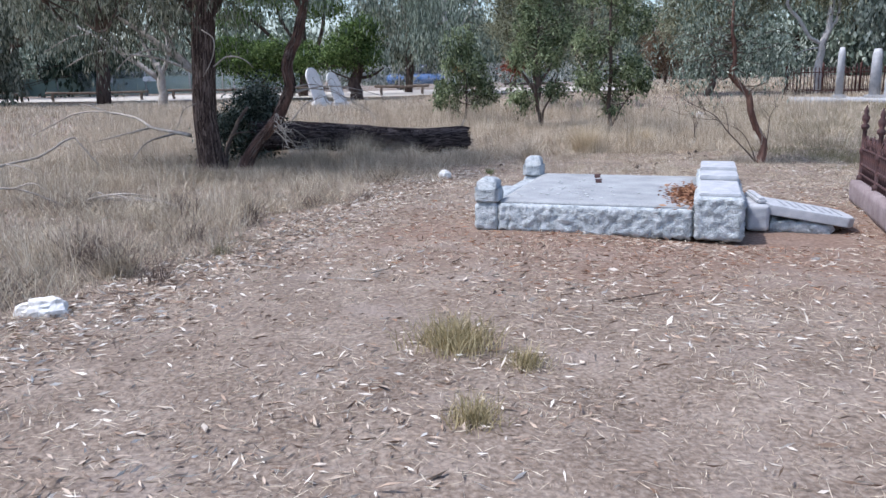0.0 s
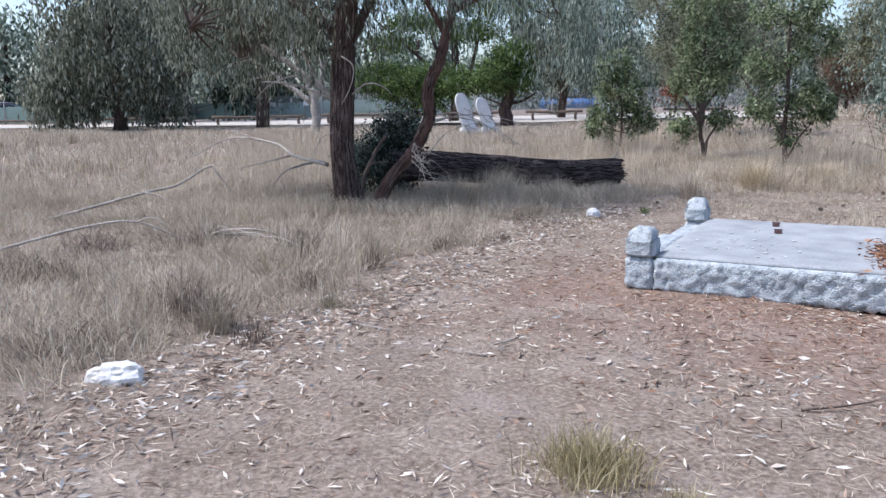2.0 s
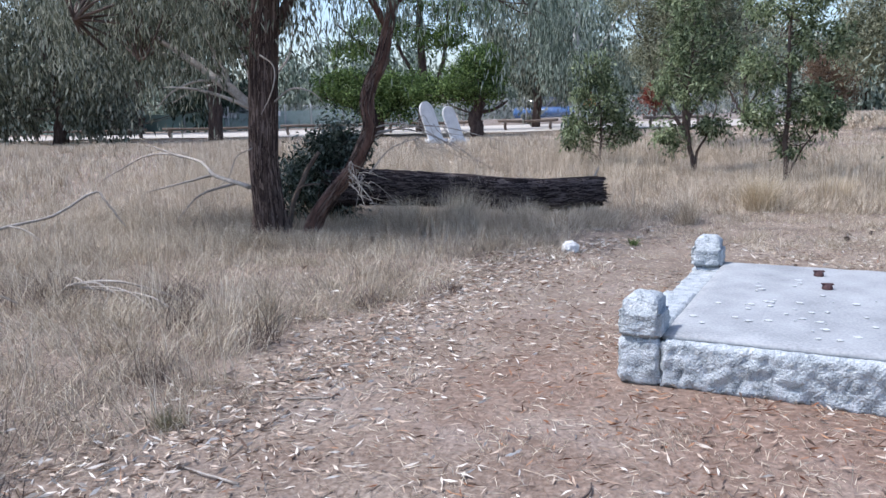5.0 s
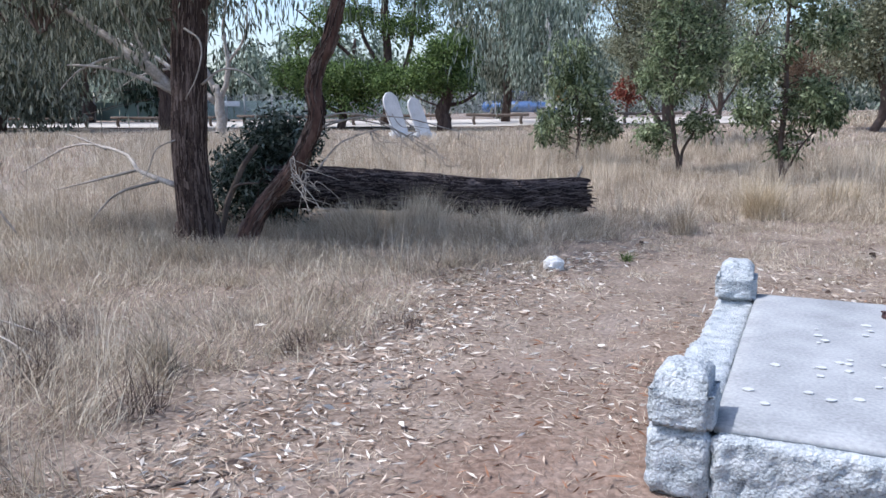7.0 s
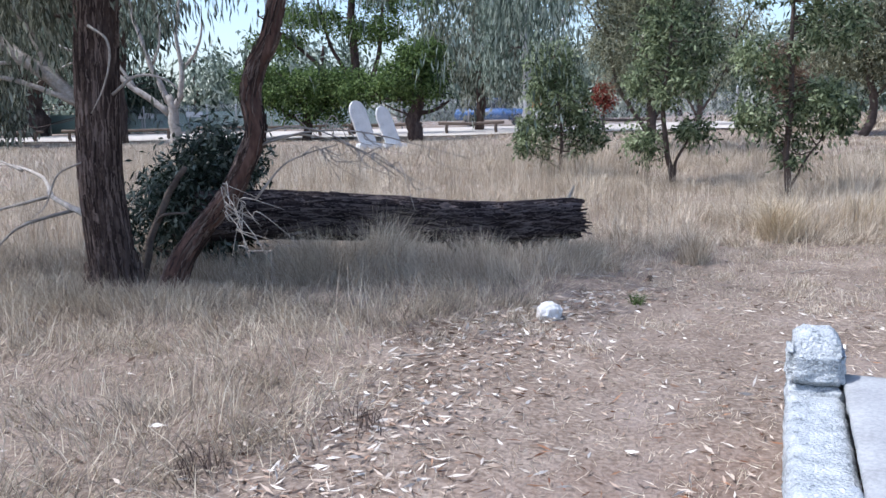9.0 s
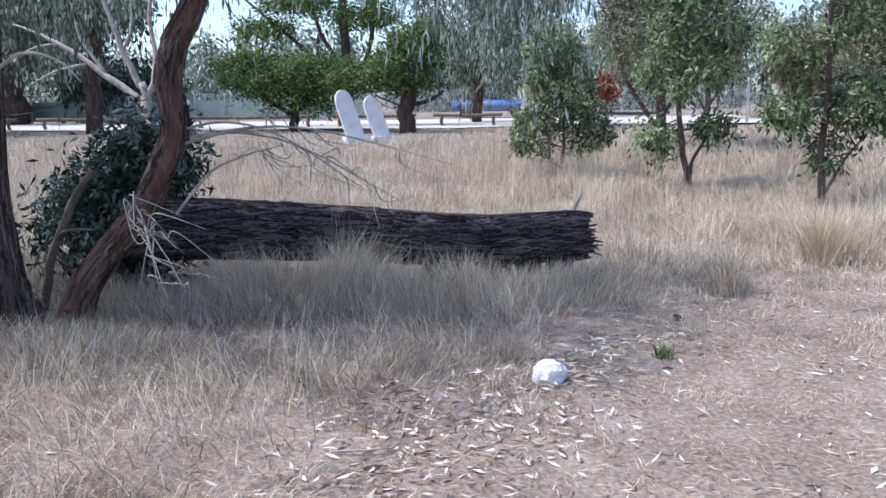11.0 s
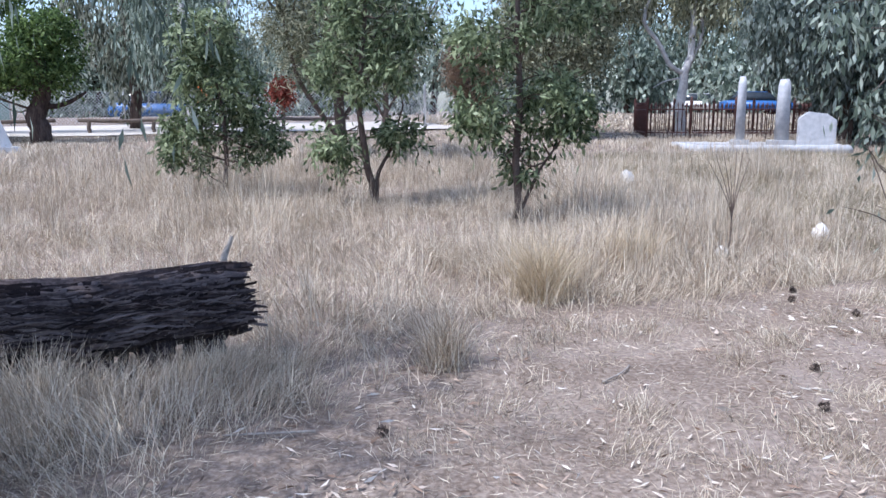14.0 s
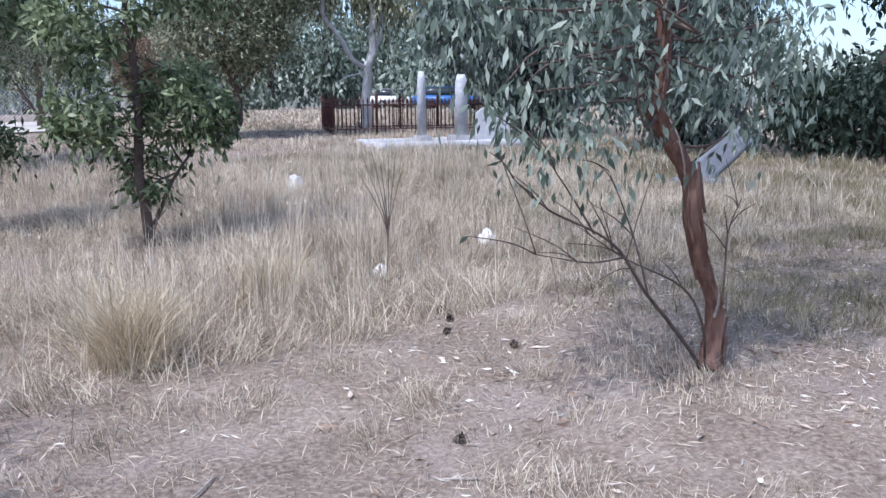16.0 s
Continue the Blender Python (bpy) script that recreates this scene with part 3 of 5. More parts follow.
def turned(name, profile, mat, sides=10):
    V, Q, a, b = tube([(0, 0, z) for _, z in profile], [r for r, _ in profile], sides)
    return raw_mesh(name, V, [Q, np.concatenate([a, b])], mat, True)


post_me = turned("iron_post", [(0.045, 0), (0.045, 0.05), (0.026, 0.06), (0.026, 0.3), (0.04, 0.32), (0.04, 0.36), (0.024, 0.38), (0.024, 0.58), (0.045, 0.6), (0.045, 0.63),
                               (0.022, 0.65), (0.04, 0.69), (0.045, 0.72), (0.02, 0.76), (0.03, 0.79), (0.004, 0.86)], IRON)
bar_me = turned("iron_bar", [(0.011, 0.02), (0.011, 0.16), (0.017, 0.17), (0.011, 0.18), (0.011, 0.42), (0.02, 0.45), (0.003, 0.52)], IRON, 6)
rail_me = plain_block("iron_rail", (0.03, 0.93, 0.022), IRON, 0.004, (-0.015, 0, 0), 1)
rail_w = plain_block("iron_rail_wide", (0.80, 0.03, 0.022), IRON, 0.004, (0, -0.015, 0), 1)
ring_bm = bmesh.new()
for n in range(20):
    a0 = n / 20 * 2 * math.pi
    for rr in (0.055, 0.075):
        for x in (-0.008, 0.008):
            ring_bm.verts.new((x, rr * math.cos(a0), rr * math.sin(a0)))
ring_bm.verts.ensure_lookup_table()
for n in range(20):
    p, q = n * 4, ((n + 1) % 20) * 4
    for a0, b0 in ((0, 1), (1, 3), (3, 2), (2, 0)):
        ring_bm.faces.new([ring_bm.verts[p + a0], ring_bm.verts[p + b0], ring_bm.verts[q + b0], ring_bm.verts[q + a0]])
ring_me = bm_mesh("iron_ring", ring_bm, IRON)
for side in (0.1, IW + 0.1):
    for k in range(4):
        part("post", post_me, iron, "", pose(side, 0.1 + k * (IL - 0.2) / 3, 0.265))
    for k in range(3):
        y0 = 0.1 + k * (IL - 0.2) / 3
        for z in (0.33, 0.44, 0.62):
            part("rail", rail_me, iron, "", pose(side, y0, z))
        for n in range(1, 9):
            part("bar", bar_me, iron, "", pose(side, y0 + n * 0.1037, 0.25))
        for n in range(3):
            part("ring", ring_me, iron, "", pose(side, y0 + 0.2 + n * 0.27, 0.715))
for side in (0.1, IL - 0.1):
    for k in range(3):
        x0 = 0.1 + k * IW / 3
        if k:
            part("post", post_me, iron, "", pose(x0, side, 0.265))
        for z in (0.33, 0.44, 0.62):
            part("rail", rail_w, iron, "", pose(x0 + 0.03, side, z))
        for n in range(1, 8):
            part("bar", bar_me, iron, "", pose(x0 + n * 0.108, side, 0.25))


# ---------------------------------------------------------------- rocks
def rock(size, x, y, seed, label, turn=0):
    bm = bmesh.new()
    bmesh.ops.create_icosphere(bm, subdivisions=3, radius=0.5)
    for v in bm.verts:
        c = v.co.copy()
        k = 1 + 0.35 * noise.noise(c * 2.2 + Vector((seed, 0, 0))) + 0.18 * noise.noise(c * 6 + Vector((0, seed, 0)))
        c = Vector((round(c.x * 4) / 4 * 0.35 + c.x * 0.65, round(c.y * 4) / 4 * 0.35 + c.y * 0.65, c.z))
        v.co = Vector((c.x * size[0], c.y * size[1], max(c.z, -0.3) * size[2])) * k
    ob = new("rock", bm_mesh("rock", bm, WHITE_ROCK, False))
    ob.matrix_world = pose(x, y, lie1(x, y) + 0.25 * size[2], 0, 0, turn)
    return tagged(ob, label, "rock")


rock((0.30, 0.17, 0.16), -2.60, 5.02, 1.5, "white quartz rock lying on bare earth", 12)
rock((0.19, 0.16, 0.165), 0.04, 12.08, 4.2, "pale white rock at the edge of the grass", 30)
rock((0.26, 0.18, 0.24), 6.62, 16.88, 7.7, "white rock in dry grass by a sapling", 50)
rock((0.15, 0.11, 0.13), 5.14, 16.55, 3.3, "small white rock among straw", 20)
rock((0.20, 0.18, 0.30), 6.7, 21.1, 9.1, "white rock deep in tall dry grass", 10)

# ---------------------------------------------------------------- fallen log
LA, LB = np.array([-3.15, 13.85, 0.0]), np.array([0.45, 14.65, 0.0])


def log_radius(k):
    return np.interp(k, [0, 0.35, 0.6, 0.8, 0.93, 1], [0.235, 0.222, 0.208, 0.195, 0.195, 0.18])


def log_axis(k):
    """Middle line of the log: it sags before the broken end."""
    k = np.asarray(k, dtype=float)
    top = np.interp(k, [0, 0.15, 0.3, 0.5, 0.65, 0.78, 0.88, 0.95, 1], [0.83, 0.81, 0.775, 0.71, 0.655, 0.625, 0.64, 0.65, 0.635])
    p = LA + (LB - LA) * k[..., None]
    p[..., 1] += 0.05 * np.sin(k * 4)
    p[..., 2] = top - log_radius(k)
    return p


log = thing("fallen_log", "huge dark weathered fallen log with furrowed bark", "log", pose(0, 0, 0))
SEC, SIDES = 110, 56
s = np.linspace(0, 1, SEC)
V, Q, a, b = tube(log_axis(s), log_radius(s), SIDES, 0.028, 11)
jag = np.random.default_rng(2)
for m, amp in ((SEC - 1, 0.05), (SEC - 2, 0.03), (SEC - 3, 0.02)):
    V[m * SIDES:(m + 1) * SIDES] += jag.normal(0, amp, (SIDES, 3)) * (1, 0.4, 0.4)
V[SEC * SIDES] -= (0.14, 0.03, 0.0)
part("trunk", raw_mesh("log_body", V, [Q, np.concatenate([a, b])], LOG_BARK, False), log)
rng = np.random.default_rng(21)
VV, QQ, at = [], [], 0
axis = (LB - LA) / np.linalg.norm(LB - LA)
side = np.array([axis[1], -axis[0], 0])
for n in range(3000):      # plates and strips of loose bark
    k, ang, ln = rng.uniform(0.0, 0.985), rng.uniform(-0.6, math.pi + 0.4), rng.uniform(0.06, 0.34)
    nrm = side * math.cos(ang) + np.array([0, 0, 1]) * math.sin(ang)
    tan = np.cross(axis, nrm)
    w, hgt = rng.uniform(0.004, 0.014), rng.uniform(0.008, 0.034)
    slope = log_axis(min(k + 0.03, 1.0)) - log_axis(k - 0.03)
    slope /= np.linalg.norm(slope)
    c = log_axis(k) + nrm * (log_radius(k) - 0.004 + rng.uniform(0, 0.012))
    steps = 5
    skew = rng.normal(0, 0.12)
    for m in range(steps + 1):
        q = (m / steps - 0.5) * ln
        p = c + slope * q + tan * (rng.normal(0, 0.006) + skew * q)
        ww = w * math.sin(0.35 + m / steps * 2.4)
        VV += [p - tan * ww, p + nrm * hgt, p + tan * ww]
    for m in range(steps):
        o = at + m * 3
        QQ += [(o, o + 1, o + 4, o + 3), (o + 1, o + 2, o + 5, o + 4)]
    at += 3 * (steps + 1)
part("loose_bark", raw_mesh("bark_strips", np.array(VV), np.array(QQ), LOOSE_BARK), log, "loose ridged bark")["kind"] = "stuff"
end = log_axis(1.0)
ends = []
for n in range(16):
    a0 = n * 2.4
    r0 = 0.15 * math.sqrt((n + 0.5) / 16)
    o = end + side * r0 * math.cos(a0) + np.array((0, 0, r0 * math.sin(a0)))
    ends.append(([o - axis * 0.2, o - axis * 0.04, o + axis * rng.uniform(-0.02, 0.06) + (0, 0, rng.normal(0, 0.02))], 0.034, 0.006))
part("broken_end", limb_mesh("splinters", ends, LOG_BARK, 5), log, "splintered broken end")
hang = []
for n in range(26):        # rotten wood and roots crumbling from the underside down to the ground
    k = rng.uniform(0.62, 0.985)
    o = log_axis(k) + side * rng.uniform(-0.05, 0.12) + np.array((0, 0, -log_radius(k) * 0.8))
    g = lie1(o[0], o[1])
    f = o + np.array((rng.normal(0, 0.07), rng.normal(-0.03, 0.05), 0))
    f[2] = g - 0.02 if n % 2 else g + rng.uniform(0, 0.1)
    hang.append(([o, (o + f) / 2 + rng.normal(0, 0.03, 3), f], rng.uniform(0.02, 0.05), rng.uniform(0.008, 0.03)))
part("rotten_root", limb_mesh("rotten_wood", hang, LOG_BARK, 7, 0.25), log, "crumbling black rotten wood beneath")["kind"] = "stuff"
part("stub", limb_mesh("stub", [([(0.34, 14.78, 0.5), (0.38, 14.8, 0.68), (0.42, 14.8, 0.80)], 0.026, 0.008)], DEAD_WOOD), log, "upright grey splinter")

def ridges(name, p, rr, count, mat, seed, lengths=(0.1, 0.4), widths=(0.006, 0.018), top=3.2):
    """Raised plates of bark running along a trunk."""
    rng = np.random.default_rng(seed)
    VV, QQ, at = [], [], 0
    for n in range(count):
        i0 = rng.integers(0, int((p[:, 2] < top).sum()) - 1)
        t = p[i0 + 1] - p[i0]
        seg = np.linalg.norm(t)
        t = t / seg
        ang = rng.uniform(0, 2 * math.pi)
        nrm = np.array((math.cos(ang), math.sin(ang), 0.0))
        nrm -= t * np.dot(nrm, t)
        nrm /= np.linalg.norm(nrm)
        tan = np.cross(t, nrm)
        c = p[i0] + t * seg * rng.uniform(0, 1) + nrm * rr[i0] * 0.985
        ln, w, hgt = rng.uniform(*lengths), rng.uniform(*widths), rng.uniform(0.005, 0.016)
        for m in range(5):
            q = c + t * (m / 4 - 0.5) * ln + tan * rng.normal(0, 0.006)
            ww = w * math.sin(0.4 + m / 4 * 2.3)
            VV += [q - tan * ww, q + nrm * hgt, q + tan * ww]
        for m in range(4):
            o = at + m * 3
            QQ += [(o, o + 1, o + 4, o + 3), (o + 1, o + 2, o + 5, o + 4)]
        at += 15
    return raw_mesh(name, np.array(VV), np.array(QQ), mat)


# ---------------------------------------------------------------- main tree, upright and leaning trunks
TR = (-3.71, 12.90)
tree = thing("tree", "large tree with dark furrowed trunk and drooping leaves", "tree", pose(0, 0, 0))
trunk_pts = [(-3.66, 12.9, -0.02), (-3.70, 12.9, 0.45), (-3.735, 12.9, 1.0), (-3.715, 12.9, 1.5), (-3.67, 12.9, 2.25), (-3.59, 12.9, 3.1), (-3.45, 13.0, 5.2)]
p = smooth_path(trunk_pts, 9)
rr = np.interp(p[:, 2], [0, 0.25, 0.8, 2.2, 3.1, 5.2], [0.27, 0.19, 0.172, 0.168, 0.155, 0.07])
V, Q, a, b = tube(p, rr, 26, 0.03, 5)
part("trunk", raw_mesh("trunk", V, [Q, np.concatenate([a, b])], BARK, True), tree, "dark brown furrowed trunk")
part("bark_ridge", ridges("bark_ridge", p, rr, 1500, RIDGE, 14), tree, "raised dark bark plates")["kind"] = "stuff"
main_blobs = [((-4.6, 12.8, 3.8), (2.4, 1.6, 0.9), 130), ((-3.6, 12.8, 4.9), (2.6, 1.9, 1.3), 80), ((-5.6, 13.9, 3.2), (1.6, 1.2, 0.9), 90), ((-4.7, 12.9, 2.85), (0.95, 0.6, 0.4), 26), ((-3.7, 13.3, 3.0), (0.7, 0.5, 0.4), 14)]
for l in [([(-3.70, 12.9, 2.3), (-3.3, 13.0, 3.0), (-2.8, 13.0, 3.9)], 0.09, 0.03), ([(-3.68, 12.9, 2.6), (-4.6, 13.2, 3.2), (-5.6, 13.6, 3.8)], 0.08, 0.02)]:
    part("limb", limb_mesh("limb", [l], BARK), tree)
for l in [([(-3.74, 12.9, 1.60), (-3.92, 12.88, 1.76), (-4.24, 12.86, 2.02), (-4.62, 12.85, 2.28), (-5.3, 12.8, 2.75)], 0.075, 0.022),
          ([(-3.76, 12.86, 1.62), (-4.05, 12.8, 1.78), (-4.5, 12.75, 1.92), (-4.9, 12.7, 1.95)], 0.028, 0.008),
          ([(-4.24, 12.86, 2.02), (-4.5, 12.8, 2.02), (-4.8, 12.75, 1.9), (-5.0, 12.7, 1.7)], 0.018, 0.005),
          ([(-4.1, 12.86, 1.9), (-4.2, 12.9, 2.2), (-4.45, 12.95, 2.6), (-4.5, 13.0, 3.0)], 0.03, 0.01),
          ([(-3.8, 12.75, 1.2), (-4.0, 12.7, 1.1), (-4.1, 12.65, 0.85), (-4.2, 12.6, 0.75)], 0.009, 0.003),
          ([(-3.64, 12.72, 2.3), (-3.45, 12.66, 2.15), (-3.5, 12.66, 1.85), (-3.66, 12.7, 1.6)], 0.012, 0.004),
          ([(-3.52, 12.8, 1.75), (-3.3, 12.8, 1.9), (-3.05, 12.8, 1.86), (-2.9, 12.8, 1.72)], 0.014, 0.004)]:
    part("dead_limb", limb_mesh("dead_limb", [l], DEAD_WOOD), tree, "bleached leafless side limb")
part("twig_spray", limb_mesh("twigs", twigs_to(main_blobs, [(TR[0], TR[1], z) for z in (1.8, 2.4, 3.2, 4.0)] + [(-5.3, 12.9, 2.3), (-6, 12.7, 2.8), (-2.8, 13, 3.8)], 4, 22, 0.022), TWIG, 5), tree)["kind"] = "stuff"
part("crown", crown_mesh("crown", main_blobs, GREY_GUM, 0.13, 0.022, 0.85, 0.32, 60, 3), tree, "drooping grey-green leaves")

lean = thing("tree", "leaning reddish-barked tree curving over the fallen log", "tree", pose(0, 0, 0))
lp = [(-3.22, 12.93, -0.02), (-3.09, 12.96, 0.33), (-2.91, 13.0, 0.59), (-2.66, 13.0, 0.875), (-2.5, 13.0, 1.16), (-2.395, 13.0, 1.42), (-2.415, 13.0, 1.75), (-2.34, 13.0, 2.0), (-2.22, 13.0, 2.24), (-2.05, 13.1, 3.0), (-1.8, 13.3, 4.2)]
p = smooth_path(lp, 7)
V, Q, a, b = tube(p, np.interp(p[:, 2], [0, 0.3, 1.0, 2.3, 4.2], [0.13, 0.092, 0.084, 0.075, 0.045]), 20, 0.04, 9)
part("trunk", raw_mesh("lean_trunk", V, [Q, np.concatenate([a, b])], BARK_RED, True), lean, "curved reddish-brown trunk")
part("bark_ridge", ridges("lean_ridge", p, np.interp(p[:, 2], [0, 0.3, 1.0, 2.3, 4.2], [0.13, 0.092, 0.084, 0.075, 0.045]), 420, RIDGE, 15, (0.08, 0.3), (0.004, 0.011)), lean, "peeling bark strips")["kind"] = "stuff"
lean_blobs = [((-2.0, 13.4, 3.9), (1.8, 1.3, 0.9), 85), ((-0.4, 14.5, 3.1), (0.9, 0.8, 0.5), 34), ((-2.6, 12.4, 4.3), (1.5, 1.2, 0.8), 38)]
for l in [([(-2.1, 13.1, 2.9), (-1.4, 13.6, 3.3), (-0.7, 14.2, 3.4), (-0.2, 14.6, 3.2)], 0.06, 0.015),
                                       ([(-2.15, 13.05, 2.6), (-2.6, 12.8, 3.5), (-2.8, 12.6, 4.3)], 0.05, 0.015)]:
    part("limb", limb_mesh("lean_limb", [l], BARK_RED), lean)
part("twig_spray", limb_mesh("lean_twigs", twigs_to(lean_blobs, [(-1.4, 13.6, 3.3), (-0.7, 14.2, 3.4), (-2.7, 12.7, 3.6), (-1.9, 13.2, 3.6)], 6, 12, 0.018), TWIG, 5), lean)["kind"] = "stuff"
part("crown", crown_mesh("lean_crown", lean_blobs, EUC, 0.13, 0.02, 0.95, 0.34, 60, 8), lean, "long hanging grey-green leaves")
drt = []
rng = np.random.default_rng(33)
for n in range(6):        # dead twigs hanging over the log
    s0 = np.array((-2.66, 12.92, 0.72 + 0.04 * n))
    e = s0 + np.array((rng.uniform(0.1, 0.75), rng.uniform(-0.5, -0.1), rng.uniform(-0.5, 0.0)))
    mid = (s0 + e) / 2 + np.array((0, 0, rng.uniform(0.02, 0.2)))
    drt.append(([s0, mid, e], 0.007, 0.002))
    for q in range(3):
        k = mid + (e - mid) * rng.uniform(0, 0.8)
        drt.append(([k, k + rng.normal(0, 0.08, 3), k + rng.normal(0, 0.16, 3) + (0.1, 0, -0.06)], 0.006, 0.002))
for k, (h0, e) in enumerate([(1.35, (-0.95, 13.6, 0.86)), (1.4, (-1.2, 13.3, 1.0)), (1.3, (-0.6, 13.5, 1.15)), (0.85, (-1.75, 13.3, 1.3))]):
    s0, e = np.array((-2.42, 13.0, h0)), np.array(e)
    mid = (s0 + e) / 2 + np.array((0.1, 0, 0.16))
    drt.append(([s0, (s0 + mid) / 2 + (0, 0, 0.08), mid, e], 0.012, 0.003))
    for q in range(6):
        o = mid + (e - mid) * rng.uniform(-0.6, 0.8)
        drt.append(([o, o + rng.normal(0, 0.06, 3) + (0.06, 0, -0.05), o + rng.normal(0, 0.1, 3) + (0.18, 0, -0.16)], 0.006, 0.002))
part("dead_twig_spray", limb_mesh("dead_twigs", drt, DEAD_WOOD, 5), lean, "bare bleached dead twigs")["kind"] = "stuff"

# dark shrub at the foot of the trees
shrub = thing("shrub", "dense dark glossy-leaved shrub behind the trunks", "shrub", pose(-3.25, 14.1, lie1(-3.25, 14.1)))
sb = [((0, 0, 0.75), (0.55, 0.45, 0.6), 170), ((-0.5, 0.1, 0.55), (0.4, 0.4, 0.5), 70), ((0.15, 0.1, 1.15), (0.42, 0.35, 0.35), 80)]
part("stem_cluster", limb_mesh("stems", twigs_to(sb, [(0, 0, 0), (0.1, 0.05, 0.2), (-0.15, 0, 0.1)], 3, 14, 0.014), TWIG, 5), shrub)
part("leaves", crown_mesh("shrub_leaves", sb, SHRUB, 0.10, 0.03, 0.3, 0.2, 26, 17), shrub)
prop_branch = thing("broken_branch", "broken grey branch propped between the trunks", "branch", pose(0, 0, 0))
part("stem", limb_mesh("prop_stem", [([(-3.62, 13.3, 0.03), (-3.51, 13.3, 0.48), (-3.33, 13.3, 0.86), (-3.15, 13.3, 1.12)], 0.036, 0.024),
                                     ([(-3.45, 13.3, 0.62), (-3.32, 13.2, 0.70), (-3.1, 13.15, 0.72)], 0.02, 0.008)], OLD_RAIL), prop_branch)


# ---------------------------------------------------------------- dead branches in the grass
def dead_branch(label, limbs):
    ob = thing("dead_branch", label, "branch", pose(0, 0, 0), "dead branches in the grass")
    part("stem", limb_mesh("stem", limbs[:1], DEAD_WOOD, 8), ob)
    for l in limbs[1:]:
        part("side_twig", limb_mesh("side_twig", [l], DEAD_WOOD, 6), ob)
    return ob


dead_branch("long bleached dead branch arching over grass", [
    ([(-4.15, 13.4, 0.66), (-4.6, 13.9, 0.70), (-5.2, 14.6, 0.74), (-5.95, 15.6, 0.90), (-7.5, 17.0, 0.94), (-8.8, 17.5, 0.45)], 0.034, 0.010),
    ([(-6.4, 16.0, 0.93), (-6.9, 16.2, 1.08), (-7.2, 16.3, 1.14)], 0.02, 0.006),
    ([(-5.2, 14.6, 0.74), (-5.7, 14.5, 0.62), (-6.2, 14.4, 0.5)], 0.022, 0.006),
    ([(-4.5, 13.8, 0.68), (-4.9, 13.5, 0.55), (-5.1, 13.2, 0.25)], 0.022, 0.006)])
dead_branch("pale crooked dead branch standing out of grass", [
    ([(-7.3, 10.8, 0.1), (-6.74, 11.0, 0.25), (-6.12, 11.3, 0.42), (-5.78, 11.6, 0.50), (-5.44, 11.9, 0.74), (-5.3, 11.9, 0.64), (-5.07, 11.9, 0.34)], 0.023, 0.008),
    ([(-6.1, 11.3, 0.42), (-5.85, 11.2, 0.40), (-5.6, 11.1, 0.30)], 0.012, 0.004)])
dead_branch("thin grey dead branch low in the grass", [
    ([(-6.2, 8.2, 0.1), (-5.2, 8.5, 0.36), (-4.6, 8.6, 0.42), (-4.1, 8.7, 0.2)], 0.018, 0.005),
    ([(-4.6, 8.6, 0.42), (-4.3, 8.4, 0.5), (-4.1, 8.3, 0.44)], 0.009, 0.003)])
dead_branch("fan of dark dead twigs in flattened grass", [
    ([(-4.4, 9.6, 0.05), (-4.1, 9.4, 0.2), (-3.6, 9.3, 0.25), (-3.1, 9.3, 0.12)], 0.016, 0.004)] + [
    ([(-4.2, 9.5, 0.15), (-4.0 + 0.25 * n, 9.3 - 0.1 * n, 0.28 - 0.02 * n), (-3.7 + 0.3 * n, 9.2 - 0.15 * n, 0.12)], 0.009, 0.003) for n in range(4)])


# ---------------------------------------------------------------- saplings
def sapling(label, x, y, stems, blobs, leafmat, bark, seed, leaf=(0.11, 0.036), droop=0.3, clump=0.14, per=42, group="", twig=9):
    z0 = lie1(x, y)
    ob = thing("sapling", label, "tree", pose(x, y, z0), group)
    for st in stems:
        part("trunk", limb_mesh("stem", [st], bark, 9, 0.05), ob)
    pts = np.concatenate([smooth_path(st[0], 5) for st in stems])
    part("twig_spray", limb_mesh("twigs", twigs_to(blobs, pts, seed, twig, 0.011), TWIG, 5), ob)["kind"] = "stuff"
    part("crown", crown_mesh("crown", blobs, leafmat, leaf[0], leaf[1], droop, clump, per, seed), ob)
    return ob


SG = "saplings behind the log"
sapling("dense low green sapling in tall dry grass", 0.62, 21.0, [([(0, 0, 0), (0.05, 0, 0.8), (-0.05, 0.1, 1.6), (-0.1, 0, 2.3)], 0.035, 0.01)],
        [((-0.15, 0, 2.1), (0.42, 0.4, 0.45), 40), ((-0.05, 0, 1.45), (0.6, 0.5, 0.45), 48), ((-0.45, 0.1, 0.75), (0.42, 0.4, 0.35), 34), ((0.45, 0.1, 0.85), (0.42, 0.4, 0.38), 34)], BUSH, TWIG, 41, group=SG)
sapling("open green sapling with forked dark stems", 2.40, 20.2, [([(0.1, 0, 0), (0.0, 0, 0.5), (-0.1, 0, 1.2), (0.0, 0.1, 2.4), (0.05, 0, 3.6)], 0.055, 0.012),
        ([(0.1, 0, 0), (0.15, 0.05, 0.4), (0.36, 0.1, 0.8), (0.5, 0.1, 1.3)], 0.035, 0.008)],
        [((-0.1, 0, 1.75), (0.75, 0.55, 0.42), 44), ((0.2, 0, 2.45), (0.85, 0.6, 0.5), 58), ((-0.1, 0, 3.3), (0.7, 0.5, 0.6), 44), ((-0.42, 0, 0.78), (0.38, 0.35, 0.24), 20), ((0.4, 0, 0.95), (0.34, 0.3, 0.24), 17)], BUSH, TWIG, 42, group=SG)
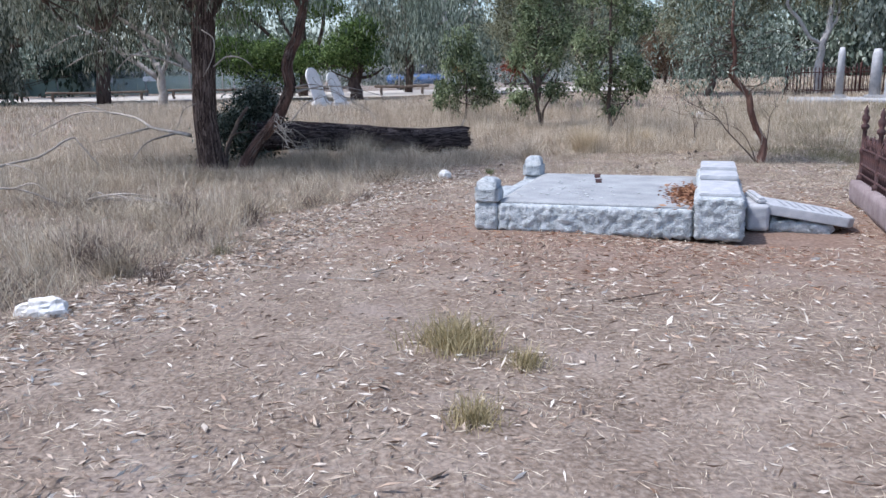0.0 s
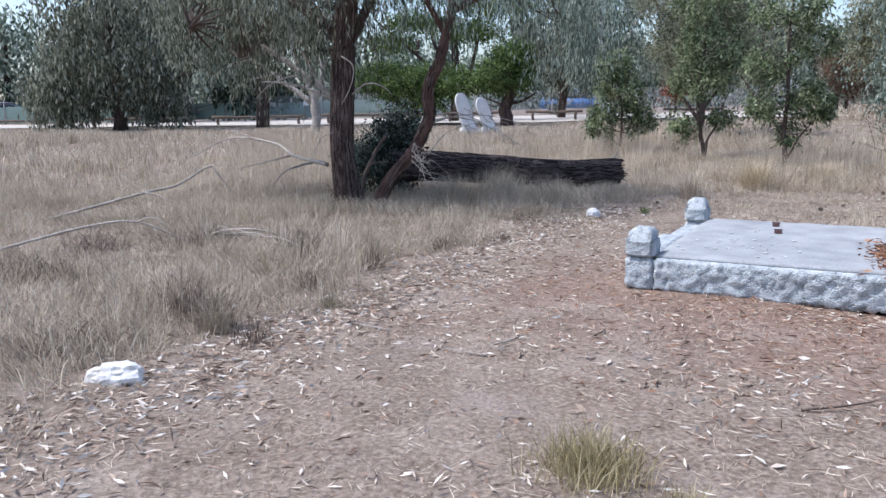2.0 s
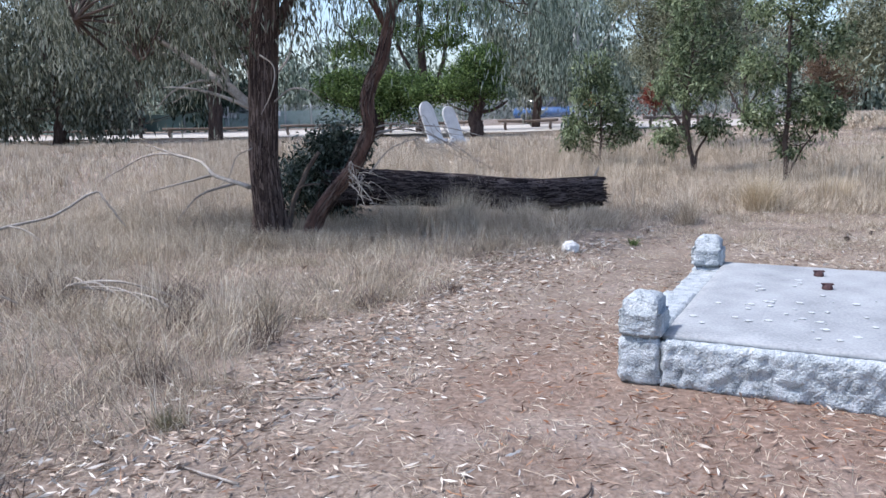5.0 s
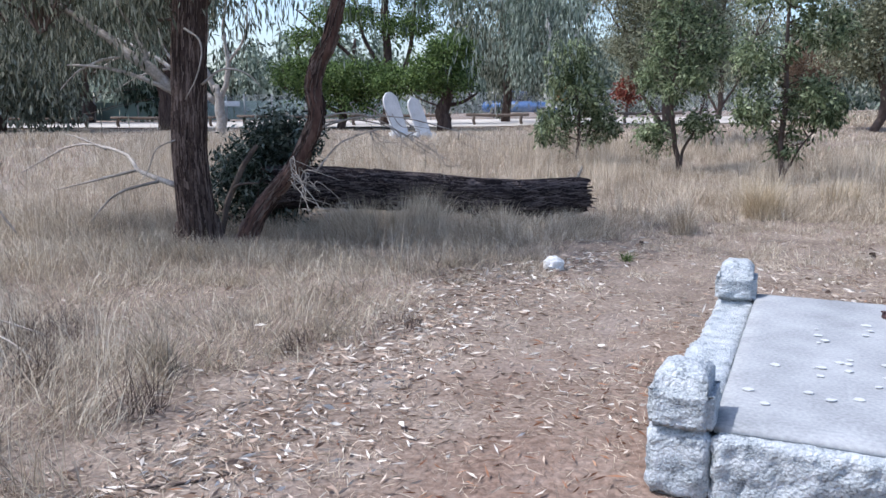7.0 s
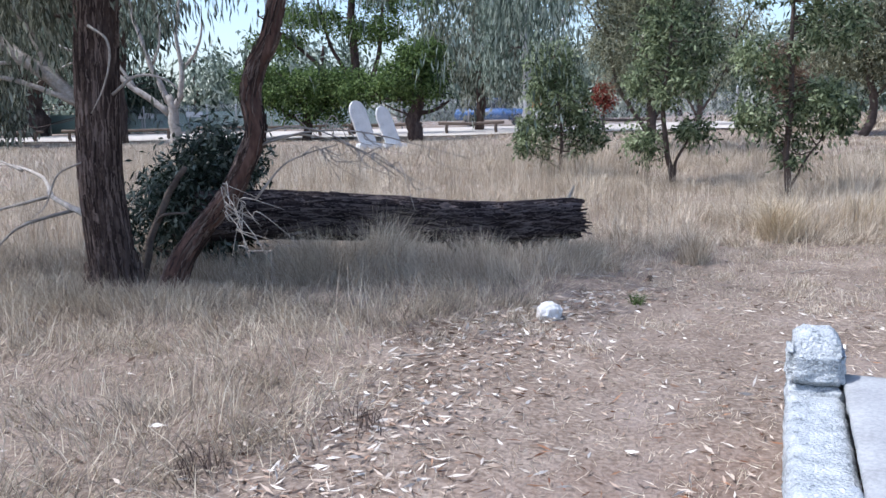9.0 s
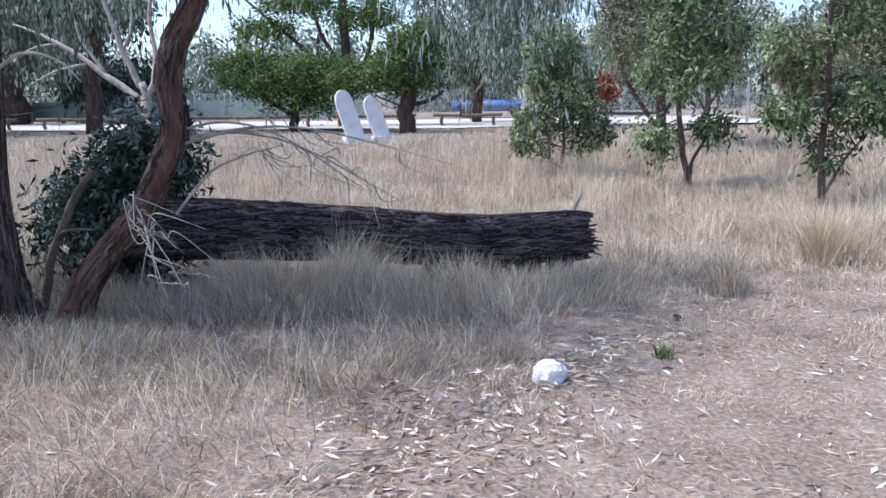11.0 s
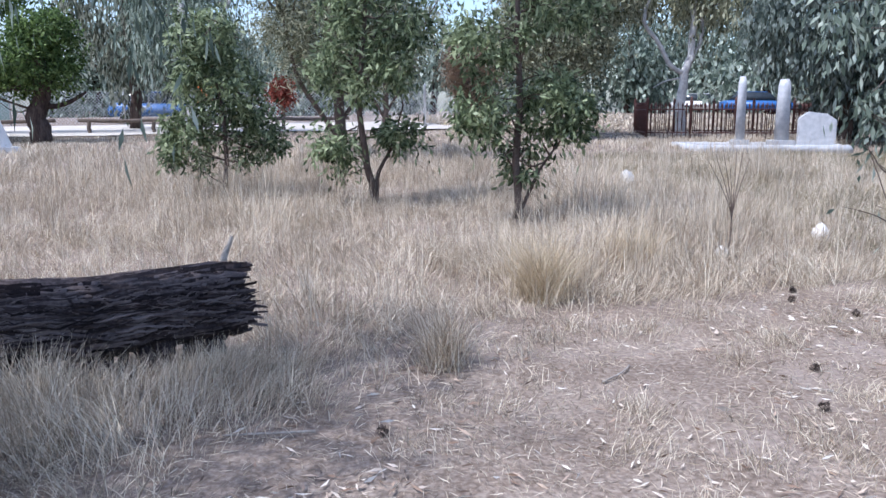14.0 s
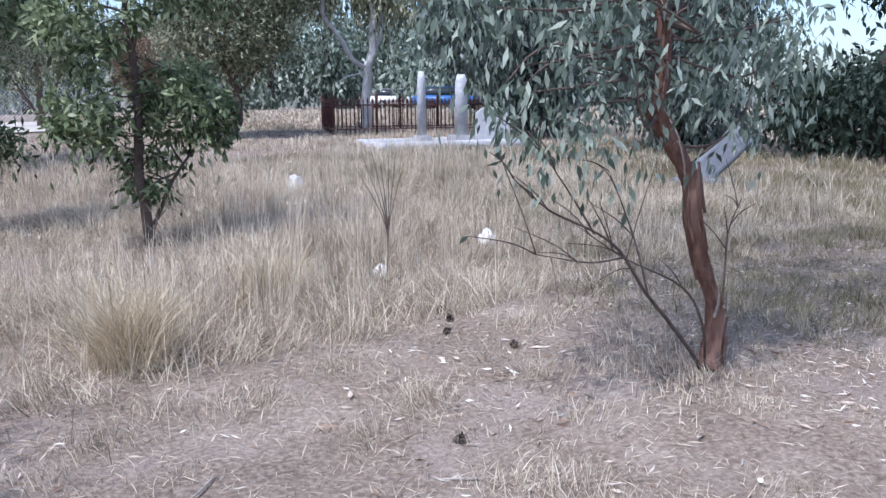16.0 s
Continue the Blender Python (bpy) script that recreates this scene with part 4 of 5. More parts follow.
sapling("tall green sapling with bright lower foliage", 3.85, 18.7, [([(0.05, 0, 0), (0, 0, 0.7), (0.02, 0, 1.6), (-0.03, 0, 2.6), (0.1, 0, 4.0)], 0.055, 0.015),
        ([(0.05, 0, 0.1), (0.3, 0, 0.6), (0.6, 0, 1.0)], 0.025, 0.008)],
        [((0.48, 0, 1.35), (0.50, 0.45, 0.42), 52), ((-0.45, 0, 1.3), (0.34, 0.35, 0.38), 24), ((-0.35, 0, 2.1), (0.5, 0.45, 0.35), 28), ((0.5, 0, 2.55), (0.5, 0.45, 0.35), 30),
         ((-0.1, 0, 3.3), (0.85, 0.6, 0.5), 48), ((0.05, 0, 0.75), (0.3, 0.3, 0.25), 10)], BUSH, TWIG, 43, group=SG)

# slender gum at the end of the walk
gz = lie1(5.2, 13.45)
gum = thing("gum_tree", "slender young gum with curved reddish-brown trunk", "tree", pose(5.2, 13.45, gz))
gp = [(0.12, 0, -0.03), (0.16, 0, 0.32), (0.01, 0, 0.61), (-0.09, 0, 0.88), (-0.13, 0, 1.08), (-0.33, 0, 1.32), (-0.44, 0, 1.47), (-0.40, 0, 1.66), (-0.42, 0, 1.9), (-0.46, 0.02, 2.15), (-0.42, 0.1, 3.0), (-0.3, 0.2, 5.2)]
p = smooth_path(gp, 7)
V, Q, a, b = tube(p, np.interp(p[:, 2], [0, 0.15, 0.6, 1.1, 1.5, 1.7, 5.2], [0.07, 0.045, 0.041, 0.043, 0.036, 0.026, 0.014]), 16, 0.05, 13)
part("trunk", raw_mesh("gum_trunk", V, [Q, np.concatenate([a, b])], GUM_BARK, True), gum, "curved peeling red-brown trunk")
coil = np.linspace(0, 1, 26)
cp = np.stack([np.interp(0.3 + 1.2 * coil, p[:, 2], p[:, 0]) + 0.048 * np.cos(coil * 9 + 3.6), np.interp(0.3 + 1.2 * coil, p[:, 2], p[:, 1]) + 0.048 * np.sin(coil * 9 + 3.6), 0.3 + 1.2 * coil], -1)
part("bark_strip", limb_mesh("bark_strip", [(cp, 0.008, 0.004)], DEAD_WOOD, 6), gum, "pale strip of peeled bark coiling round the trunk")
part("bark_ridge", ridges("gum_ridge", p, np.interp(p[:, 2], [0, 0.15, 0.6, 1.1, 1.5, 1.7, 5.2], [0.07, 0.045, 0.041, 0.043, 0.036, 0.026, 0.014]), 160, GUM_BARK, 16, (0.08, 0.3), (0.004, 0.011), 2.2), gum)["kind"] = "stuff"
low = [([(0.05, 0, 0.0), (-0.1, 0, 0.18), (-0.42, 0.02, 0.5), (-0.68, 0.05, 0.8), (-1.08, 0.1, 1.0), (-1.3, 0.1, 1.16)], 0.013, 0.003), ([(-0.6, 0.04, 0.72), (-0.9, 0, 0.74), (-1.25, 0, 0.82)], 0.006, 0.002),
       ([(0.05, -0.02, 0.0), (-0.1, -0.1, 0.3), (-0.3, -0.1, 0.55), (-0.75, -0.1, 0.75), (-1.1, -0.1, 0.95)], 0.009, 0.002), ([(0.1, 0.02, 0), (0.22, 0, 0.4), (0.24, 0, 0.75), (0.36, 0, 0.95)], 0.008, 0.002),
       ([(-0.8, 0.06, 0.86), (-0.92, 0.1, 1.05), (-1.15, 0.1, 1.3)], 0.006, 0.002), ([(-0.42, 0.02, 0.5), (-0.45, 0.1, 0.8), (-0.6, 0.15, 1.15)], 0.007, 0.002)]
fork = np.random.default_rng(52)
for l in list(low):
    pts = smooth_path(l[0], 4)
    for m in range(5):
        o = pts[fork.integers(len(pts) // 2, len(pts))]
        d = fork.normal(0, 0.09, 3) + (-0.12, 0, 0.09)
        low.append(([o, o + d * 0.6 + (0, 0, 0.02), o + d * 1.5], 0.004, 0.0015))
for l in low:
    part("low_branch", limb_mesh("low_branch", [l], TWIG, 6), gum, "thin bare lower branch")
# the dense blob at z 5.6 is unseen, added to shade the grass rightward
gb = [((-0.5, 0.2, 2.4), (0.95, 0.7, 0.40), 40), ((-1.15, 0.1, 2.05), (0.6, 0.5, 0.3), 16), ((0.2, 0.0, 1.95), (0.5, 0.45, 0.3), 24), ((-0.5, 0.2, 3.1), (1.3, 0.9, 0.5), 50), ((-0.3, 0.2, 4.2), (1.9, 1.5, 0.9), 130), ((0.4, 0.8, 5.6), (2.5, 2.3, 1.2), 520), ((-0.95, 0.1, 1.6), (0.5, 0.4, 0.2), 12), ((0.45, 0.1, 1.8), (0.35, 0.3, 0.2), 8), ((-0.45, 0.15, 1.75), (0.3, 0.3, 0.2), 8)]
part("twig_spray", limb_mesh("gum_twigs", twigs_to(gb, p[28:], 9, 10, 0.010), TWIG, 5), gum)["kind"] = "stuff"
part("crown", crown_mesh("gum_crown", gb, EUC, 0.08, 0.025, 0.65, 0.22, 30, 51), gum, "blue-green drooping leaves")
# bare twiggy stem beside it
stick = thing("bare_sapling", "thin leafless sapling standing in dry grass", "tree", pose(5.1, 16.4, lie1(5.1, 16.4)))
for l in [([(0, 0, 0), (0.02 * k, 0.02 * k, 0.45), (-0.28 + 0.1 * k, 0.03 * k, 0.95 + 0.05 * (k % 3))], 0.006, 0.002) for k in range(7)]:
    part("stem", limb_mesh("stick_stem", [l], TWIG, 5), stick)

# ---------------------------------------------------------------- white leaning headstones
def headstone(label, x, y, w, h, lean_deg, turn):
    ob = thing("headstone", label, "headstone", pose(x, y, lie1(x, y) - 0.05, 0, 0, turn), "pair of white headstones")
    bm = bmesh.new()
    outline = [(-w / 2, 0), (w / 2, 0)] + [(w / 2 * math.cos(a), h - w * 0.75 + w * 0.75 * math.sin(a)) for a in np.linspace(0, math.pi, 17)]
    f = bm.faces.new([bm.verts.new((a, 0, c)) for a, c in outline])
    e = bmesh.ops.extrude_face_region(bm, geom=[f])
    bmesh.ops.translate(bm, verts=[g for g in e["geom"] if isinstance(g, bmesh.types.BMVert)], vec=(0, 0.11, 0))
    bmesh.ops.bevel(bm, geom=[g for g in bm.edges], offset=0.012, segments=2, affect="EDGES")
    part("tablet", bm_mesh("tablet", bm, MARBLE), ob, "white round-topped marble", pose(0, 0, 0.1, -4, lean_deg, 0))
    part("base", plain_block("base", (w + 0.2, 0.34, 0.2), MARBLE, 0.015, (-w / 2 - 0.1, -0.11, 0)), ob)
    return ob


headstone("white round-topped headstone leaning backwards", -4.05, 28.0, 0.45, 1.3, -17, 30)
headstone("smaller white round-topped headstone leaning beside its twin", -3.42, 28.4, 0.41, 1.18, -19, 30)

# ---------------------------------------------------------------- far grave with kerb, pillars and iron rails
def fz(x, y):
    return lie1(x, y)


kerb = thing("grave_kerb", "low pale grey stone kerb round a far grave", "grave", pose(11.2, 25.8, fz(11.5, 25.5) - 0.02, 0, 0, -17))
for size, at in (((3.6, 0.2, 0.2), (0, 0, 0)), ((3.6, 0.2, 0.2), (0, 1.9, 0)), ((0.2, 1.7, 0.2), (0, 0.2, 0)), ((0.2, 1.7, 0.2), (3.4, 0.2, 0))):
    part("kerb", rough_block("far_kerb", size, SMOOTH_STONE, cell=0.12, amp=0.012, seed=int(size[0] * 10 + at[1])), kerb, "", pose(*at))


def pillar(label, x, y, w, h):
    ob = thing("grave_pillar", label, "monument", pose(x, y, fz(x, y) - 0.02, 0, 0, -17))
    part("base", plain_block("base", (w * 1.7, w * 1.7, 0.25), SMOOTH_STONE, 0.02, (-w * 0.85, -w * 0.85, 0)), ob)
    V, Q, a, b = tube([(0, 0, 0.24), (0, 0, h * 0.9), (0, 0, h)], [w * 0.7, w * 0.6, w * 0.42], 4)
    part("shaft", raw_mesh("shaft", V, [Q, np.concatenate([a, b])], SMOOTH_STONE), ob, "tapering grey stone shaft", pose(0, 0, 0, 0, 0, 45))
    return ob


pillar("slim pale grey stone obelisk beside far grave", 12.95, 26.6, 0.22, 1.75)
pillar("mossy grey stone pillar beside far grave", 14.0, 26.4, 0.32, 1.7)
hs2 = thing("headstone", "broad pale grey headstone with sloping shoulders", "headstone", pose(14.35, 25.6, fz(14.4, 25.6) - 0.02, 0, 0, -30))
bm = bmesh.new()
f = bm.faces.new([bm.verts.new((a, 0, c)) for a, c in ((-0.42, 0), (0.42, 0), (0.42, 0.75), (0.2, 0.9), (-0.2, 0.95), (-0.42, 0.8))])
e = bmesh.ops.extrude_face_region(bm, geom=[f])
bmesh.ops.translate(bm, verts=[g for g in e["geom"] if isinstance(g, bmesh.types.BMVert)], vec=(0, 0.2, 0))
bmesh.ops.bevel(bm, geom=bm.edges[:], offset=0.02, segments=2, affect="EDGES")
part("tablet", bm_mesh("tablet", bm, SMOOTH_STONE), hs2)
part("base", plain_block("base", (1.05, 0.4, 0.16), SMOOTH_STONE, 0.015, (-0.52, -0.1, 0)), hs2)

rails = thing("iron_grave_fence", "low rust-red iron railing round a far grave", "fence", pose(13.0, 30.9, fz(14, 30.5), 0, 0, -24))
bar2 = turned("far_bar", [(0.014, 0), (0.014, 0.9), (0.03, 0.95), (0.003, 1.05)], RUST_RED, 5)
post2 = turned("far_post", [(0.04, 0), (0.04, 1.0), (0.055, 1.05), (0.02, 1.2)], RUST_RED, 6)
rail2 = plain_block("far_rail", (5.0, 0.03, 0.035), RUST_RED, 0.005, (0, -0.015, 0), 1)
for side in (0.0, 3.0):
    for k in range(5):
        part("post", post2, rails, "", pose(k * 1.25, side, 0))
    for n in range(40):
        if n % 10:
            part("bar", bar2, rails, "", pose(n * 0.125, side, 0))
    for z in (0.15, 0.82):
        part("rail", rail2, rails, "", pose(0, side, z))
rail3 = plain_block("far_rail_side", (0.03, 3.0, 0.035), RUST_RED, 0.005, (-0.015, 0, 0), 1)
for side in (0.0, 5.0):
    for n in range(1, 24):
        part("bar", bar2, rails, "", pose(side, n * 0.125, 0))
    for z in (0.15, 0.82):
        part("rail", rail3, rails, "", pose(side, 0, z))

# tilted broken slab behind the gum
ts = thing("tilted_headstone", "grey headstone tipped over at a steep angle", "headstone", pose(12.9, 18.75, fz(12.9, 18.75) - 0.07, 0, 0, -57))
part("tablet", rough_block("tilted_tablet", (0.44, 0.13, 1.3), SHADED_STONE, cell=0.07, amp=0.01, seed=31), ts, "", pose(-0.4, 0, 0.12, -12, 44, 0))
part("base", rough_block("tilted_base", (0.9, 0.45, 0.12), SHADED_STONE, cell=0.08, amp=0.015, seed=32), ts, "", pose(-0.5, -0.1, 0))


# ---------------------------------------------------------------- middle and far trees
def big_tree(label, x, y, trunk, limbs, blobs, leafmat, bark, seed, leaf=(0.22, 0.05), droop=0.7, clump=0.5, per=40, twig=10, name="tree", group=""):
    ob = thing(name, label, "tree", pose(x, y, lie1(x, y) - 0.05), group)
    part("trunk", limb_mesh("trunk", [trunk], bark, 12, 0.06), ob)
    pts = list(smooth_path(trunk[0], 6))
    if limbs:
        for l in limbs:
            part("limb", limb_mesh("limb", [l], bark, 8), ob)
            pts += list(smooth_path(l[0], 5))
    if blobs:
        part("twig_spray", limb_mesh("twigs", twigs_to(blobs, pts, seed, twig, 0.03), TWIG, 4), ob)["kind"] = "stuff"
        part("crown", crown_mesh("crown", blobs, leafmat, leaf[0] * 1.25, leaf[1] * 1.9, droop, clump, per, seed), ob)
    return ob


# dark tree to the far left
big_tree("huge dark tree with thick spreading limbs", -25.5, 47.0, ([(0, 0, 0), (0.1, 0, 1.5), (-0.3, 0, 3.2), (0, 0, 6)], 0.95, 0.5),
         [([(0, 0, 2.2), (1.8, 0, 3.4), (4.2, 0, 4.4), (6.5, 0, 5.2)], 0.45, 0.12), ([(0, 0, 2.6), (-2, 0, 4), (-4, 0, 5)], 0.4, 0.1), ([(2.2, 0, 3.6), (4.5, -0.5, 3.2), (6.4, -0.6, 2.4)], 0.18, 0.03)],
         [((1, 0, 6.5), (7, 4, 2.5), 190), ((-3.5, 0, 3.8), (2.6, 2.5, 1.8), 80), ((4.5, 2.0, 2.6), (3.2, 1.6, 0.9), 60)], DARKLEAF, BARK, 61, (0.32, 0.09), 0.7, 0.8, 44)
big_tree("broad drooping grey-green gum beside the grass", -19.5, 32.0, ([(0, 0, 0), (0.2, 0, 1.8), (-0.2, 0, 3.5), (0, 0, 6)], 0.3, 0.12),
         [([(0, 0, 1.5), (1.2, 0, 2.6), (2.2, 0, 3.6)], 0.12, 0.03)],
         [((0, 0, 3.9), (3.4, 2.5, 1.9), 190), ((-1.8, -0.6, 2.0), (2.0, 1.6, 1.2), 90), ((1.9, -0.3, 2.1), (1.4, 1.3, 1.2), 70), ((0, 0, 6.3), (3.6, 2.6, 1.5), 90)], GREY_GUM, BARK, 62, (0.2, 0.045), 0.85, 0.55, 44)
big_tree("drooping gum with dark trunk at the field edge", -13.6, 33.0, ([(0, 0, 0), (0.1, 0, 2), (0.3, 0, 4), (0.2, 0, 6)], 0.28, 0.12), [],
         [((0, 0, 5.2), (2.6, 2.2, 1.6), 120), ((-1.4, 0, 3.7), (1.3, 1.2, 1.0), 50)], EUC, BARK, 63, (0.2, 0.04), 0.9, 0.5, 40)
# pale dead branching tree
dt = big_tree("bare bleached dead tree with forking branches", -9.6, 28.2, ([(0, 0, 0), (0.05, 0, 0.9), (-0.1, 0, 1.6)], 0.16, 0.1),
              [([(-0.05, 0, 1.0), (0.35, 0, 2.0), (0.25, 0, 3.2), (0.5, 0, 4.6)], 0.09, 0.02), ([(-0.1, 0, 1.4), (-0.5, 0, 2.4), (-0.9, 0, 3.6), (-1.1, 0, 4.8)], 0.09, 0.02),
               ([(-0.1, 0, 1.1), (-1.0, 0, 1.8), (-2.2, 0, 2.6), (-3.4, 0, 3.1)], 0.1, 0.02), ([(-1.0, 0, 1.8), (-1.6, 0, 2.7), (-1.8, 0, 3.6)], 0.05, 0.012),
               ([(0.3, 0, 2.2), (0.9, 0, 3.0), (1.0, 0, 4.0)], 0.05, 0.012), ([(-2.2, 0, 2.6), (-2.9, 0, 2.5), (-3.9, 0, 2.0)], 0.04, 0.01), ([(-0.5, 0, 2.4), (-0.2, 0, 3.2), (-0.3, 0, 4.2)], 0.04, 0.01),
               ([(-1.5, 0, 2.1), (-2.4, 0, 1.9), (-3.2, 0, 1.5)], 0.04, 0.01)], [], EUC, DEAD_WOOD, 64)
# layered green wattles behind the headstones
big_tree("green wattle with flat layered crown", -3.3, 32.2, ([(0, 0, 0), (-0.05, 0, 0.7), (0.1, 0, 1.5), (0, 0, 2.6)], 0.26, 0.1),
         [([(0, 0, 0.9), (0.6, 0, 1.0), (1.1, 0, 1.3)], 0.08, 0.03)],
         [((-0.1, 0, 1.95), (1.2, 1.0, 0.65), 110), ((0.2, 0, 2.8), (0.8, 0.8, 0.45), 60), ((-1.6, 0.3, 1.7), (0.9, 0.8, 0.3), 40)], WATTLE, BARK, 65, (0.10, 0.03), 0.15, 0.3, 60)
big_tree("spreading yellow-green wattle shrub", -7.2, 33.4, ([(0, 0, 0), (0.1, 0, 0.8), (-0.2, 0, 1.6)], 0.16, 0.07),
         [([(0, 0, 0.6), (-1.2, 0, 1.3), (-2.2, 0, 1.6)], 0.07, 0.02), ([(0, 0, 0.7), (1.2, 0, 1.4), (2.0, 0, 1.7)], 0.07, 0.02)],
         [((-0.2, 0, 1.8), (2.3, 1.2, 0.55), 150), ((-1.4, 0, 2.2), (1.1, 0.9, 0.4), 55), ((1.2, 0, 2.0), (1.2, 0.9, 0.4), 55), ((0.3, 0, 1.1), (1.6, 1.0, 0.4), 40)], WATTLE, BARK, 66, (0.10, 0.03), 0.15, 0.3, 60)
big_tree("tall open pine with dark leaning stems", -6.2, 37.0, ([(0, 0, 0), (0.1, 0, 2), (0, 0, 4), (0.1, 0, 7)], 0.2, 0.1),
         [([(0, 0, 1.0), (-1.0, 0, 2.4), (-2.6, 0, 3.8), (-3.6, 0, 4.6)], 0.1, 0.03), ([(0, 0, 1.2), (0.9, 0, 2.6), (1.2, 0, 5)], 0.12, 0.05), ([(0, 0, 2.0), (-0.8, 0, 3.4), (-1.3, 0, 5.2)], 0.09, 0.03)],
         [((-1.6, 0, 4.5), (1.6, 1.2, 0.35), 60), ((0.9, 0, 4.0), (1.4, 1.2, 0.4), 60), ((-2.8, 0, 3.6), (1.2, 1.0, 0.3), 40), ((1.9, 0, 5.2), (1.8, 1.2, 0.6), 60), ((-0.5, 0, 6), (2.4, 1.4, 0.5), 70)], WATTLE, BARK, 67, (0.12, 0.03), 0.2, 0.35, 50)
# weeping gums behind the road edge, centre
big_tree("weeping grey gum with slender trunk", 0.2, 35.2, ([(0, 0, 0), (0.15, 0, 1.6), (0, 0, 3.4), (0.1, 0, 6)], 0.17, 0.08), [([(0, 0, 2), (0.9, 0, 3.2), (1.6, 0, 4.4)], 0.07, 0.02)],
         [((0, 0, 4.9), (2.2, 1.6, 1.2), 80), ((-0.9, 0, 3.3), (1.0, 0.9, 0.7), 22), ((1.2, 0, 3.0), (1.0, 0.9, 0.8), 26)], EUC, PALE_BARK, 68, (0.18, 0.035), 0.95, 0.5, 46)
big_tree("weeping dark gum over the fence line", -1.6, 40.5, ([(0, 0, 0), (0.1, 0, 2), (-0.1, 0, 4), (0, 0, 7)], 0.2, 0.1), [],
         [((0, 0, 4.9), (2.6, 1.8, 2.0), 120), ((0.6, 0, 2.8), (1.6, 1.2, 0.8), 40)], GREY_GUM, BARK, 69, (0.2, 0.045), 0.9, 0.55, 44)
big_tree("feathery olive-grey wattle behind the saplings", 3.0, 26.0, ([(0, 0, 0), (0.1, 0, 1.0), (-0.1, 0, 2.4), (0, 0, 4)], 0.12, 0.05), [([(0, 0, 0.5), (-0.7, 0, 1.6), (-1.0, 0, 2.8)], 0.06, 0.02), ([(0, 0, 0.6), (0.7, 0, 1.7), (1.0, 0, 2.8)], 0.05, 0.02)],
         [((0, 0, 2.7), (1.7, 1.2, 1.2), 260), ((-0.2, 0, 4.0), (1.8, 1.2, 0.9), 190)], OLIVE, TWIG, 70, (0.12, 0.012), 0.1, 0.4, 70, 24)
big_tree("dry brown feathery shrub at the road side", 11.6, 42.5, ([(0, 0, 0), (0.05, 0, 1.0), (0, 0, 2)], 0.09, 0.04), [],
         [((0, 0, 2.3), (1.25, 1.0, 1.3), 130), ((0, 0, 1.2), (0.9, 0.8, 0.6), 40)], BROWN, TWIG, 71, (0.14, 0.016), 0.1, 0.4, 60, 24)
big_tree("red-leaved bush beside the road", 4.2, 46.5, ([(0, 0, 0), (0.05, 0, 0.6), (0, 0, 1.2)], 0.08, 0.04), [], [((0, 0, 1.5), (0.55, 0.5, 0.6), 36)], REDLEAF, TWIG, 72, (0.12, 0.05), 0.2, 0.3, 40)
big_tree("grey twiggy leafless thicket tree", 7.5, 41.0, ([(0, 0, 0), (0.1, 0, 1.2), (0, 0, 3), (0, 0, 5)], 0.12, 0.05), [([(0, 0, 0.4), (0.9, 0, 2.0), (1.4, 0, 3.6)], 0.06, 0.02), ([(0, 0, 0.4), (-0.9, 0, 2.0), (-1.5, 0, 3.6)], 0.06, 0.02)],
         [((0, 0, 4.4), (2.8, 1.6, 2.0), 170), ((0, 0, 2.4), (1.8, 1.2, 0.8), 50)], OLIVE, TWIG, 73, (0.14, 0.03), 0.5, 0.5, 30, 40)
big_tree("soft green acacia with rounded crown", 10.2, 31.5, ([(0, 0, 0), (0.3, 0, 0.8), (0.1, 0, 1.8), (0, 0, 3.2)], 0.14, 0.06), [([(0.2, 0, 1.0), (0.9, 0, 2.0), (1.4, 0, 2.8)], 0.06, 0.02)],
         [((0, 0, 2.9), (2.0, 1.5, 1.1), 260), ((0.4, 0, 4.4), (2.4, 1.6, 1.2), 220)], OLIVE, TWIG, 74, (0.12, 0.025), 0.3, 0.42, 56)
# crooked pale gum at the iron railing
big_tree("pale-barked gum with crooked dead limb", 14.4, 31.3, ([(0, 0, 0), (-0.02, 0, 1.0), (0.05, 0, 1.9), (0.25, 0, 2.6), (0.3, 0, 4.5)], 0.15, 0.08),
         [([(0.05, 0, 1.9), (-0.45, 0, 2.2), (-0.95, 0, 2.9), (-1.35, 0, 3.3), (-1.3, 0, 3.9), (-0.95, 0, 4.4), (-0.9, 0, 5.2)], 0.075, 0.03), ([(0.2, 0, 2.3), (0.6, 0, 3.0), (0.5, 0, 3.8)], 0.07, 0.03), ([(0, 0, 1.8), (-0.6, 0, 1.7), (-1.0, 0, 1.5)], 0.03, 0.01)],
         [((1.0, 0, 4.6), (1.3, 1.1, 0.9), 70), ((-1.0, 0.6, 4.9), (2.2, 1.3, 1.0), 120)], OLIVE, PALE_BARK, 75, (0.16, 0.035), 0.7, 0.45, 40)
